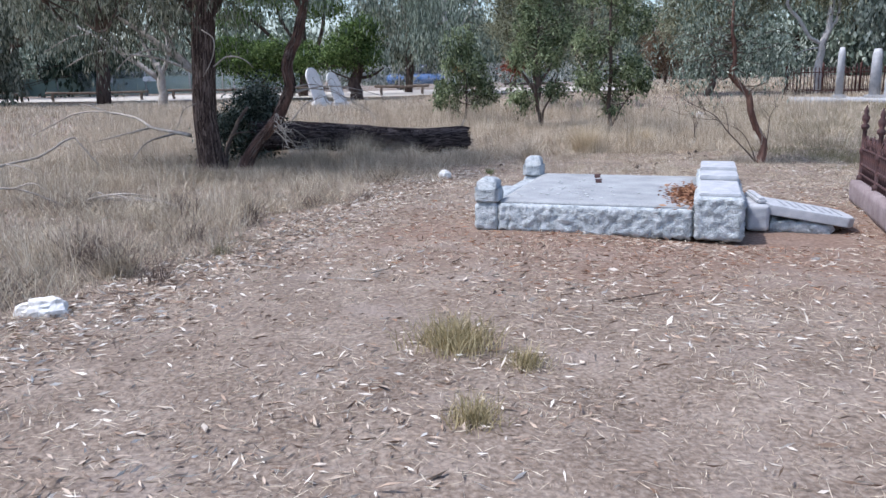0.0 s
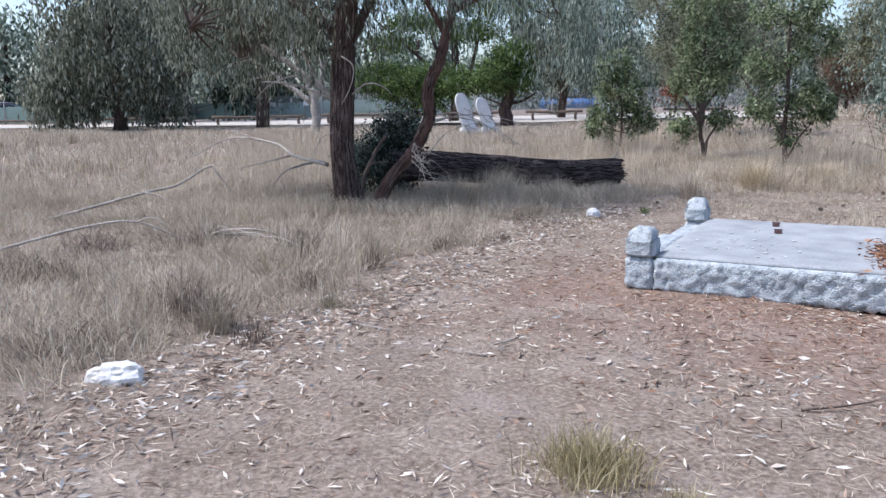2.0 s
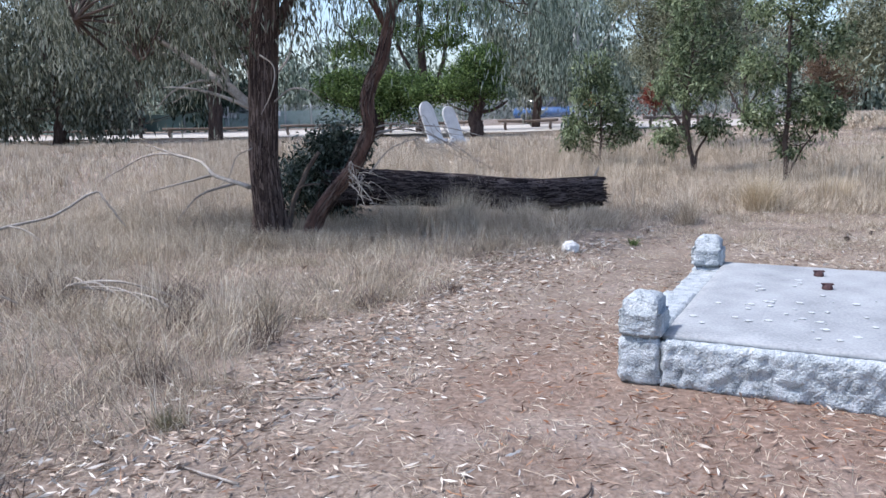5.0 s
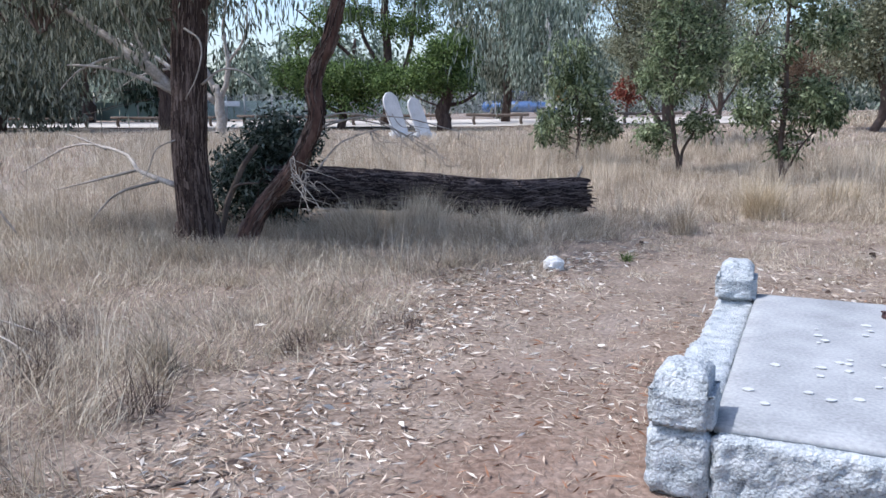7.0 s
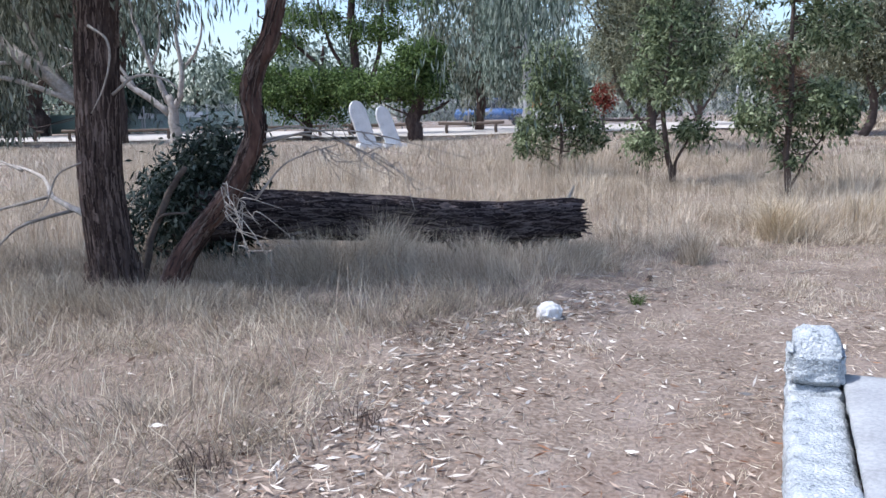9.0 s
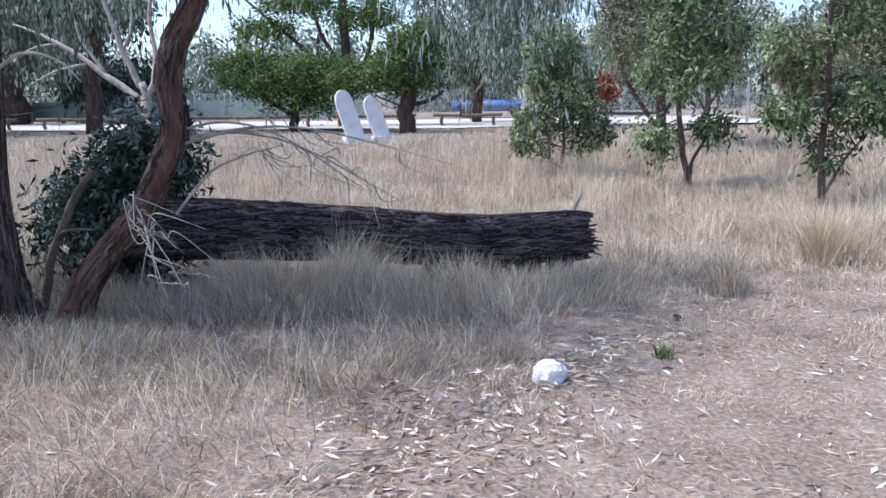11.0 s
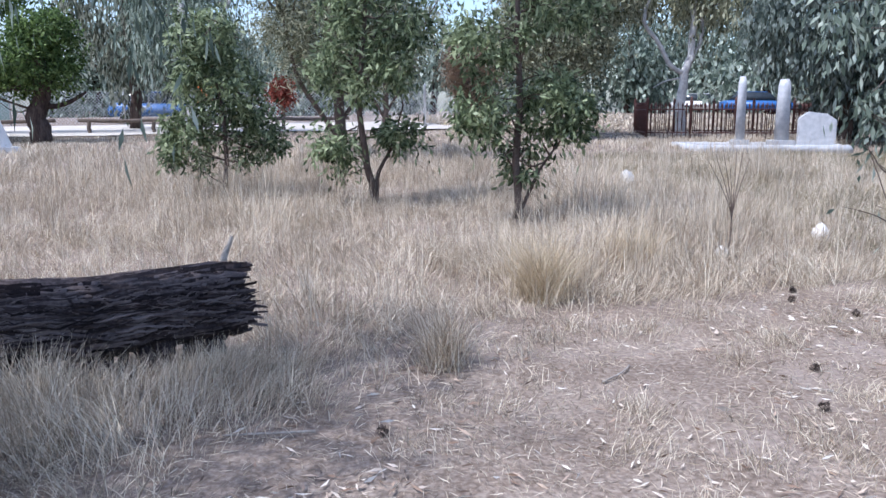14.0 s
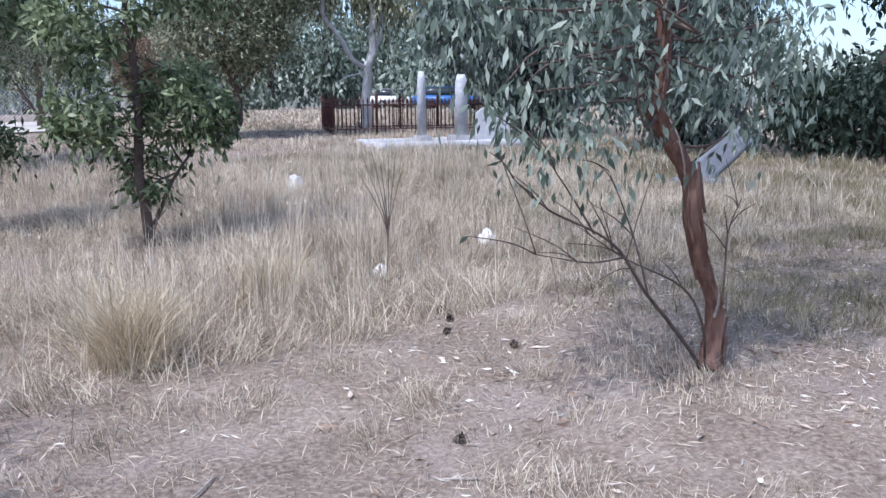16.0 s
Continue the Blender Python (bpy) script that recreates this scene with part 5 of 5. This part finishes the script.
# blue-green gums on the right
big_tree("dense blue-green gum beside the far graves", 17.2, 27.8, ([(0, 0, 0), (0.1, 0, 1.4), (0, 0, 3), (0, 0, 6)], 0.2, 0.09), [],
         [((-0.8, 0, 3.9), (2.4, 1.8, 1.7), 180), ((0.8, 0, 2.0), (1.6, 1.3, 1.1), 90), ((0, 0, 5.6), (2.8, 2.0, 1.2), 90)], EUC_BLUE, BARK, 76, (0.18, 0.05), 0.85, 0.5, 44)
big_tree("broad blue-green gum with low branches", 17.6, 22.5, ([(0, 0, 0), (0.1, 0, 1.4), (0, 0, 3), (0, 0, 6)], 0.2, 0.09), [],
         [((0, 0, 4.2), (2.6, 1.8, 1.6), 150), ((-0.8, 0, 2.2), (1.7, 1.3, 1.0), 90), ((0.8, 0, 0.9), (1.5, 1.2, 0.7), 50)], EUC_BLUE, BARK, 77, (0.18, 0.05), 0.8, 0.5, 44)
big_tree("dark cypress with low dense foliage", 20.5, 19.5, ([(0, 0, 0), (0.3, 0, 1.6), (0.7, 0, 3.2), (1.0, 0, 5)], 0.22, 0.12), [([(0.2, 0, 1.0), (1.6, 0, 1.6), (3.0, 0, 1.9)], 0.08, 0.02)],
         [((-0.8, 0, 1.3), (2.4, 1.8, 1.0), 120), ((2.2, 0, 1.6), (2.0, 1.5, 0.8), 70), ((1.2, 0, 5), (2.6, 2, 1.0), 60)], DARKLEAF, BARK, 78, (0.18, 0.05), 0.5, 0.5, 44)
big_tree("dark pine trunk leaning at the cemetery edge", 19.0, 15.6, ([(0, 0, 0), (0.1, 0, 1.8), (0.5, 0, 3.6), (0.7, 0, 6)], 0.19, 0.12), [([(0.1, 0, 1.9), (-0.8, 0, 2.3), (-1.6, 0, 2.4)], 0.05, 0.02)],
         [((-1.0, 0.5, 1.4), (1.6, 1.4, 1.0), 70), ((0, 0, 4.8), (2.0, 1.6, 0.9), 60)], DARKLEAF, BARK, 79, (0.16, 0.04), 0.4, 0.45, 44)

# belt of woods far behind, with gaps
rng = np.random.default_rng(99)
blobs, trunks = [], []
for n in range(46):
    a0 = math.radians(-62 + n * 2.75 + rng.uniform(-0.9, 0.9))
    d0 = rng.uniform(66, 92)
    x, y = math.sin(a0) * d0, max(56, math.cos(a0) * d0)
    hgt = rng.uniform(5.5, 8.5) if -26 < math.degrees(a0) < -4 else rng.uniform(7, 11)
    z0 = lie1(x, y)
    trunks.append(([(x, y, z0), (x + rng.normal(0, 0.4), y, z0 + hgt * 0.4), (x, y, z0 + hgt * 0.8)], 0.35, 0.12))
    blobs.append(((x, y, z0 + hgt * 0.66), (rng.uniform(2.6, 4.2), 3, hgt * 0.32), 34 if hgt < 7.6 else 62))
    blobs.append(((x + rng.normal(0, 2), y, z0 + hgt * 0.26), (3.2, 2.5, hgt * 0.24), 20 if hgt < 7.6 else 34))
woods = thing("far_woods", "belt of grey-green gum woodland in the distance", "woods", pose(0, 0, 0))
part("trunks", limb_mesh("wood_trunks", trunks, BARK, 7), woods)["kind"] = "stuff"
part("foliage", crown_mesh("wood_foliage", blobs, EUC, 0.65, 0.24, 0.6, 1.3, 26, 5), woods)["kind"] = "stuff"
woods["kind"] = "stuff"

# ---------------------------------------------------------------- fences, rails, vehicles across the road
def far_post(h):
    return turned("fence_post", [(0.04, 0), (0.04, h), (0.045, h + 0.02), (0.01, h + 0.05)], GALV, 6)


link = thing("chain_link_fence", "galvanised chain-link fence along the gravel road", "fence", pose(0, 0, 0))
pm = far_post(1.45)
for n in range(9):
    x = 7.8 - n * 3.4
    part("post", pm, link, "", pose(x, 47.5 if n else 36.3, lie1(x, 47.5 if n else 36.3)))
wires = []
for n in range(230):
    x = -20 + n * 0.14
    z = lie1(x, 47.5)
    for s in (-1, 1):
        wires.append(([(x, 47.5, z + 0.05), (x + s * 0.7, 47.5, z + 0.75), (x + s * 1.4, 47.5, z + 1.45)], 0.006, 0.006))
part("wire_mesh", limb_mesh("wire_mesh", wires, GALV, 3, 0), link)["kind"] = "stuff"

cloth = thing("shade_cloth_fence", "long fence hung with grey-green shade cloth", "fence", pose(0, 0, 0))
for n in range(26):
    x = -72 + n * 2.6
    z = lie1(x, 48.5)
    part("post", pm, cloth, "", pose(x, 48.5, z))
    if n < 25:
        part("panel", plain_block("cloth_panel", (2.5, 0.03, 1.0 + 0.05 * math.sin(n * 2.1)), CLOTH, 0.005, (0.05, 0, 0.12), 1), cloth, "", pose(x, 48.5, z))
for x in (-20.2, -17.5):
    sg = new("sign_board", plain_block("sign_board", (0.9, 0.03, 0.28), SIGN, 0.006, (0, -0.06, 0.85), 1))
    sg.matrix_world = pose(x, 48.45, lie1(x, 48.5))
    tagged(sg, "white board fixed on the green fence", "sign")

for n, (x, y, ln) in enumerate([(-30, 35.8, 6), (-23.5, 35.8, 5.5), (-17.3, 35.9, 4.5), (-12, 35.9, 5), (-2.9, 36.0, 2.4), (0.0, 36.1, 2.2), (2.8, 36.2, 2.4), (-6.5, 36.0, 3)]):
    r = thing("log_rail", "low weathered timber rail beside the road", "rail", pose(x, y, lie1(x, y)), "low rails along the road")
    part("rail", limb_mesh("rail", [([(0, 0, 0.42), (ln / 2, 0.02, 0.40), (ln, 0, 0.43)], 0.06, 0.055)], OLD_RAIL, 8), r)
    for q in (0.3, ln - 0.3):
        part("post", limb_mesh("rail_post", [([(q, 0, 0), (q, 0, 0.2), (q, 0, 0.42)], 0.06, 0.055)], OLD_RAIL, 8), r)


def car(label, x, y, turn, paint):
    ob = thing("car", label, "car", pose(x, y, lie1(x, y), 0, 0, turn), "parked cars")
    bm = bmesh.new()
    prof = [(-2.1, 0.35), (2.1, 0.35), (2.12, 0.75), (1.2, 0.92), (-1.95, 0.95), (-2.12, 0.8)]
    f = bm.faces.new([bm.verts.new((a, -0.85, c)) for a, c in prof])
    e = bmesh.ops.extrude_face_region(bm, geom=[f])
    bmesh.ops.translate(bm, verts=[g for g in e["geom"] if isinstance(g, bmesh.types.BMVert)], vec=(0, 1.7, 0))
    bmesh.ops.bevel(bm, geom=bm.edges[:], offset=0.08, segments=3, affect="EDGES")
    part("body", bm_mesh("body", bm, paint, True), ob)
    bm = bmesh.new()
    prof = [(-1.7, 0.93), (1.1, 0.93), (0.45, 1.42), (-1.2, 1.45)]
    f = bm.faces.new([bm.verts.new((a, -0.72, c)) for a, c in prof])
    e = bmesh.ops.extrude_face_region(bm, geom=[f])
    bmesh.ops.translate(bm, verts=[g for g in e["geom"] if isinstance(g, bmesh.types.BMVert)], vec=(0, 1.44, 0))
    bmesh.ops.bevel(bm, geom=bm.edges[:], offset=0.06, segments=3, affect="EDGES")
    part("cabin", bm_mesh("cabin", bm, DARK_GLASS, True), ob, "dark window glass")
    part("roof", plain_block("roof", (1.5, 1.3, 0.05), paint, 0.02, (-1.12, -0.65, 1.43)), ob)
    for a in (-1.3, 1.3):
        for s in (-0.86, 0.86):
            V, Q, t1, t2 = tube([(a, s - 0.1, 0.32), (a, s + 0.1, 0.32)], [0.32, 0.32], 16)
            part("wheel", raw_mesh("wheel", V, [Q, np.concatenate([t1, t2])], RUBBER), ob)
    return ob


car("blue car parked across the gravel road", -1.2, 50.5, 4, BLUE_PAINT)
car("white car parked beyond the railings", 36.5, 62, -20, WHITE_PAINT)
car("blue car parked beyond the railings", 33.5, 52, -20, BLUE_PAINT)
car("white car parked at the edge of the reserve", -41, 52, 10, WHITE_PAINT)
board = thing("orange_sign", "orange and white upright sign at the fence", "sign", pose(0.9, 47.0, lie1(0.9, 47)))
part("panel", plain_block("panel", (0.75, 0.06, 0.75), ORANGE, 0.01, (-0.37, 0, 0.95), 1), board)
part("white_panel", plain_block("white_panel", (0.75, 0.06, 0.35), SIGN, 0.01, (-0.37, 0, 0.58), 1), board)
for s in (-0.3, 0.3):
    part("leg", turned("leg", [(0.03, 0), (0.03, 0.6), (0.03, 0.62)], GALV, 6), board, "", pose(s, 0.03, 0))


# ---------------------------------------------------------------- grass
def blades(x, y, height, width, spread, rng, base=None, field=False):
    """Bent tapering blades rooted at (x, y): five corners, a quad and a tip."""
    n = len(x)
    z = lie(x, y) - 0.01 if base is None else base
    a = rng.normal(0, 1.3, n) + (2.5 * np.sin(x * 1.9 + y * 0.7) + 2.2 * np.cos(y * 2.3 - x * 1.1) if field else rng.uniform(0, 6.3, n))
    h = height
    dx, dy = np.cos(a) * spread * h, np.sin(a) * spread * h
    b = rng.uniform(0, 2 * math.pi, n)
    wx, wy = np.cos(b) * width / 2, np.sin(b) * width / 2
    k = 0.55
    up = np.sqrt(np.clip(1 - (spread * 0.75) ** 2, 0.1, 1))
    V = np.stack([np.stack([x - wx, y - wy, z], -1), np.stack([x + wx, y + wy, z], -1),
                  np.stack([x + dx * 0.35 + wx * 0.8, y + dy * 0.35 + wy * 0.8, z + h * k * up], -1),
                  np.stack([x + dx * 0.35 - wx * 0.8, y + dy * 0.35 - wy * 0.8, z + h * k * up], -1),
                  np.stack([x + dx, y + dy, z + h * up], -1)], 1).reshape(-1, 3)
    o = np.arange(n)[:, None] * 5
    return V, [o + np.array([0, 1, 2, 3]), o + np.array([3, 2, 4])]


def keep_clear(x, y):
    """Nothing grows inside the stone graves."""
    c, s = math.cos(math.radians(GRAVE_TURN)), math.sin(math.radians(GRAVE_TURN))
    u, v = (x - 0.31) * c + (y - 7.73) * s, -(x - 0.31) * s + (y - 7.73) * c
    return ~((u > -0.03) & (u < 3.4) & (v > -0.04) & (v < GV + 0.03))


def sow(name, label, x0, x1, y0, y1, count, hlo, hhi, wlo, whi, mat, seed, weight, spread=0.45, clump=0):
    rng = np.random.default_rng(seed)
    x, y = rng.uniform(x0, x1, count), rng.uniform(y0, y1, count)
    if clump:
        cx, cy = rng.uniform(x0, x1, clump), rng.uniform(y0, y1, clump)
        pick = rng.integers(0, clump, count)
        x, y = cx[pick] + rng.normal(0, 0.09, count), cy[pick] + rng.normal(0, 0.09, count)
    else:
        k = count // 40
        cx, cy = rng.uniform(x0, x1, k), rng.uniform(y0, y1, k)
        pick = rng.integers(0, k, count)
        gather = rng.uniform(0, 1, count) < 0.6
        x = np.where(gather, cx[pick] + rng.normal(0, 0.06, count), x)
        y = np.where(gather, cy[pick] + rng.normal(0, 0.06, count), y)
    w = weight(x, y)
    ok = (rng.uniform(0, 1, count) < w) & keep_clear(x, y)
    x, y, w = x[ok], y[ok], w[ok]
    n = len(x)
    patch = 0.72 + 0.45 * np.sin(x * 1.1 + 2 * np.sin(y * 0.8)) * np.cos(y * 1.3 + x * 0.4)
    h = rng.uniform(hlo, hhi, n) * (0.45 + 0.55 * w) * patch
    h = h * (1 - 0.72 * smoothstep(23, 32, y))
    V, F = blades(x, y, h, rng.uniform(wlo, whi, n), np.clip(rng.normal(spread, 0.28, n), 0.02, 1.25), rng, field=True)
    ob = new(name, raw_mesh(name, V, F, mat))
    return tagged(ob, label, "grass", kind="stuff")


def left_cover(x, y):
    return cover(x, y) * smoothstep(1.5, -0.5, x - 0.12 * (y - 12)) * smoothstep(16.5, 14, y) * (1 - 0.35 * smoothstep(11.2, 12.4, y) * smoothstep(-4.2, -3.2, x))


def back_cover(x, y):
    return cover(x, y) * np.maximum(smoothstep(12.5, 15, y), smoothstep(0, 1.5, x))


sow("dry_grass", "tangled grey dry grass beside the track", -12, 2, 2.5, 16.5, 250000, 0.10, 0.38, 0.003, 0.007, GREY_GRASS, 1, left_cover, 0.95)
sow("dry_grass", "tall seeding stalks above the dry grass", -12, 2, 3, 16, 16000, 0.3, 0.62, 0.003, 0.005, STRAW, 2, left_cover, 0.4)
sow("dry_grass", "tall straw-coloured grass behind the log", -9, 12, 11, 24, 270000, 0.10, 0.44, 0.003, 0.007, STRAW, 3, back_cover, 0.95)
sow("dry_grass", "tall straw stalks behind the log", -9, 12, 14, 24, 24000, 0.4, 0.9, 0.003, 0.006, STRAW, 4, back_cover, 0.3)
# straw thins past x = 6 so dark olive grass shows for shade
sow("dry_grass", "straw-coloured field reaching to the road", -34, 30, 15, 37, 270000, 0.25, 0.52, 0.007, 0.017, STRAW, 5, lambda x, y: cover(x, y) * np.where((y < 23) & (x > -9) & (x < 12), 0.1, 1.0) * np.where((y < 27) & (x > 6), 0.35, 1.0), 0.5)
sow("dry_grass", "dry paddock grass beyond the far graves", 8, 48, 33, 56, 60000, 0.7, 1.3, 0.025, 0.05, STRAW, 12, cover, 0.6)
sow("dry_grass", "tall grey grass round the tree trunks", -5.2, -1.6, 11.7, 13.3, 20000, 0.4, 0.75, 0.003, 0.006, GREY_GRASS, 13, lambda x, y: np.exp(-((x + 3.4) / 1.1) ** 2 - ((y - 12.5) / 0.45) ** 2), 0.75)
sow("dry_grass", "grass standing against the fallen log", -3.4, 0.8, 12.9, 14.5, 11000, 0.4, 0.85, 0.003, 0.005, STRAW, 8, lambda x, y: smoothstep(13.2, 13.8, y - 0.2 * x) * smoothstep(14.55, 14.35, y - 0.2 * x), 0.8)
sow("dry_grass", "straw stalks standing before the fallen log", -3.2, 0.7, 12.6, 14.6, 52000, 0.62, 1.15, 0.0025, 0.005, STRAW, 14,
    lambda x, y: np.exp(-((y - 13.85 - 0.224 * (x + 3.15) + 0.48) / 0.24) ** 2) * np.clip(0.6 + 0.55 * np.sin(x * 5.1) * np.sin(x * 2.3 + 1), 0.2, 1), 0.5)
sow("dry_grass", "matted low straw by the end of the track", -1.5, 9, 9.8, 19.5, 150000, 0.03, 0.12, 0.0022, 0.0048, GREY_GRASS, 9, lambda x, y: smoothstep(10, 12, y) * (0.35 + 0.65 * np.clip(np.sin(x * 2.3 + y) * np.sin(y * 1.9 - x) + 0.5, 0, 1)), 1.1)
sow("dry_grass", "scattered small tufts of straw", -1, 9, 11, 20, 26000, 0.06, 0.2, 0.0025, 0.005, STRAW, 10, lambda x, y: np.full(len(x), 0.9), 0.7, clump=170)
sow("dry_grass", "dry grass round the foot of the gum", 4.3, 6.2, 12.7, 14.6, 6000, 0.1, 0.3, 0.003, 0.006, STRAW, 11, lambda x, y: np.exp(-((x - 5.2) ** 2 + (y - 13.5) ** 2) / 0.25), 0.5)
sow("dry_grass", "sparse short dry grass on bare earth", -4, 8, 1.2, 16, 60000, 0.02, 0.08, 0.003, 0.006, STRAW, 6, lambda x, y: np.full(len(x), 0.8), 0.8, clump=1500)
# dense olive grass; its dark tone stands in for shade right of the gum
sow("dry_grass", "short greenish grass, dark for the shade under the gum", 3.5, 18, 12.5, 25, 190000, 0.08, 0.28, 0.004, 0.008, GREEN_GRASS, 7, lambda x, y: smoothstep(4.8, 7.5, x - 0.12 * (y - 14)) * 0.9, 0.6)


def tussock(name, label, x, y, n, h, r, mat, seed, spread=0.7):
    rng = np.random.default_rng(seed)
    px, py = rng.normal(0, r * 0.4, n), rng.normal(0, r * 0.4, n)
    V, F = blades(px, py, rng.uniform(0.4, 1.0, n) * h, rng.uniform(0.003, 0.006, n), np.abs(rng.normal(spread, 0.25, n)), rng, base=np.zeros(n))
    ob = new(name, raw_mesh(name, V, F, mat))
    ob.matrix_world = pose(x, y, lie1(x, y) - 0.01)
    return tagged(ob, label, "grass")


tussock("grass_tussock", "large golden tussock of fine dry grass", 2.75, 15.5, 1100, 0.72, 0.26, GOLD_GRASS, 21)
tussock("grass_tussock", "golden tussock of dry grass", 4.0, 16.3, 900, 0.55, 0.25, GOLD_GRASS, 22)
tussock("grass_tussock", "pale straw tussock of upright dry grass", 1.55, 14.2, 500, 0.5, 0.16, STRAW, 23, 0.5)
tussock("grass_tussock", "golden olive tuft of short dry grass on bare earth", 0.06, 4.3, 900, 0.24, 0.27, OLIVE_GOLD, 24, 0.6)
tussock("grass_tussock", "small olive-green tuft on bare earth", 0.42, 4.0, 260, 0.16, 0.13, OLIVE_GOLD, 25, 0.6)
tussock("grass_tussock", "grey dry tussock at the track edge", -2.55, 6.1, 420, 0.36, 0.16, GREY_GRASS, 26, 0.6)
tussock("grass_tussock", "small grey dry tuft at the track edge", -1.95, 6.9, 160, 0.14, 0.09, GREEN_GRASS, 27, 0.6)
tussock("grass_tussock", "brown dry tussock beside the track", -2.2, 8.9, 260, 0.42, 0.12, GREY_GRASS, 28, 0.5)
tussock("grass_tussock", "small dry tuft on bare earth", 0.12, 3.25, 300, 0.17, 0.13, OLIVE_GOLD, 29, 0.6)
tussock("grass_tussock", "small green tuft of fresh grass", 0.75, 12.55, 110, 0.14, 0.07, WATTLE, 30, 0.7)

for n, (x, y, h) in enumerate(((-2.5, 6.15, 0.42), (-2.15, 5.85, 0.3), (-2.0, 8.3, 0.4), (-2.75, 8.7, 0.42), (-2.35, 7.5, 0.36), (-1.55, 9.4, 0.22), (-3.1, 6.7, 0.45), (-0.95, 9.9, 0.18))):
    tussock("dead_stems", "clump of dark dry weed stalks beside the track", x, y, 75, h, 0.17, TWIG, 40 + n, 0.5)

# dark twig mounds, also standing in for shaded clumps in the left grass
for n, (x, y, h, r) in enumerate(((-4.4, 9.5, 0.42, 0.6), (-3.25, 9.45, 0.4, 0.4), (-3.2, 5.5, 0.3, 0.4), (-2.85, 6.45, 0.42, 0.3), (-5.4, 9.0, 0.4, 0.6), (-4.9, 7.4, 0.36, 0.6))):
    tussock("dead_stems", "sprawling mound of dark dead twigs in grey grass", x, y, 340, h, r, TWIG, 60 + n, 0.95)

# ---------------------------------------------------------------- leaf litter, sticks and cones
def litter(name, label, n, x0, x1, y0, y1, mat, seed, weight, length=0.075, width=0.014):
    rng = np.random.default_rng(seed)
    x, y = rng.uniform(x0, x1, n), rng.uniform(y0, y1, n)
    ok = (rng.uniform(0, 1, n) < weight(x, y)) & keep_clear(x, y)
    x, y = x[ok], y[ok]
    C = np.stack([x, y, lie(x, y) + rng.uniform(0.006, 0.022, len(x))], -1)
    d = rng.normal(0, 1, (len(x), 3))
    d[:, 2] *= 0.16
    V, Q = leaf_cloud(C, d, length, width, rng)
    ob = new(name, raw_mesh(name, V, Q, mat))
    return tagged(ob, label, "leaves", kind="stuff")


def bare(x, y):
    m = 0.55 + 0.45 * np.sin(x * 1.7 + 1.3 * np.sin(y * 1.1)) * np.sin(y * 1.4 + 0.5)
    return np.clip(1 - cover(x, y), 0.12, 1) * np.clip(m, 0.2, 1) * (1 - 0.6 * smoothstep(10.5, 13, y))


def by_edge(x, y):
    return np.exp(-((left_edge(y) - x + 0.35) / 0.45) ** 2) * (y < 13)


def round_grave(x, y):
    return np.exp(-((x - 2.2) / 2.3) ** 2 - ((y - 7.7) / 1.9) ** 2)


litter("leaf_litter", "scattered pale dead gum leaves on earth", 70000, -5, 10, 1.0, 20, LITTER, 31, bare, 0.07, 0.0115)
litter("leaf_litter", "drift of pale leaves along the grass edge", 34000, -5, 1, 1.5, 13, LITTER, 32, by_edge, 0.075, 0.014)
litter("leaf_litter", "rust-brown leaves round the granite grave", 20000, -2, 7, 4, 13, RED_LITTER, 33, round_grave, 0.075, 0.008)
litter("leaf_litter", "fine straw and chaff on bare earth", 150000, -5, 10, 1.0, 20, STRAW, 34, lambda x, y: 0.35 + 0.65 * bare(x, y), 0.085, 0.0035)
litter("leaf_litter", "large pale curled leaves and bark flakes", 1500, -4, 9, 1.2, 18, LITTER, 35, bare, 0.10, 0.026)

rng = np.random.default_rng(77)
for n in range(26):
    x, y = rng.uniform(-2.2, 4.5), rng.uniform(2, 14)
    if cover(x, y) > 0.4 or not keep_clear(np.array([x]), np.array([y]))[0]:
        continue
    a0, ln = rng.uniform(0, math.pi), rng.uniform(0.15, 0.5)
    d = np.array((math.cos(a0), math.sin(a0), 0)) * ln
    z = lie1(x, y) + 0.008
    st = new("stick", limb_mesh("stick", [([(0, 0, 0.004), d * 0.5 + (0.02, -0.02, 0.01), d + (0, 0, 0.002)], 0.007, 0.003)], DEAD_WOOD if n % 3 else TWIG, 5))
    st.matrix_world = pose(x, y, z)
    tagged(st, "dry fallen stick lying on bare earth", "stick", "fallen sticks")


def pine_cone(x, y, seed):
    rng = np.random.default_rng(seed)
    n = 60
    t = np.linspace(0, 1, n)
    a = t * n * 2.399
    r = 0.022 * np.sin(0.4 + t * 2.5)
    C = np.stack([r * np.cos(a) * 0.4, r * np.sin(a) * 0.4, t * 0.05], -1)
    D = np.stack([np.cos(a), np.sin(a), np.full(n, 0.25)], -1)
    V, Q = leaf_cloud(C, D, 0.022, 0.016, rng)
    ob = new("pine_cone", raw_mesh("pine_cone", V, Q, CONE))
    ob.matrix_world = pose(x, y, lie1(x, y) + 0.02, 80, 0, seed * 50)
    return tagged(ob, "open dark pine cone lying on the ground", "pine cone", "fallen pine cones")


for n, (x, y) in enumerate(((3.15, 13.05), (0.95, 13.3), (4.75, 15.1), (4.85, 15.3), (4.6, 14.9), (5.0, 15.6), (4.95, 16.2), (5.1, 16.3), (3.6, 13.6), (4.7, 14.4))):
    pine_cone(x, y, n + 1)
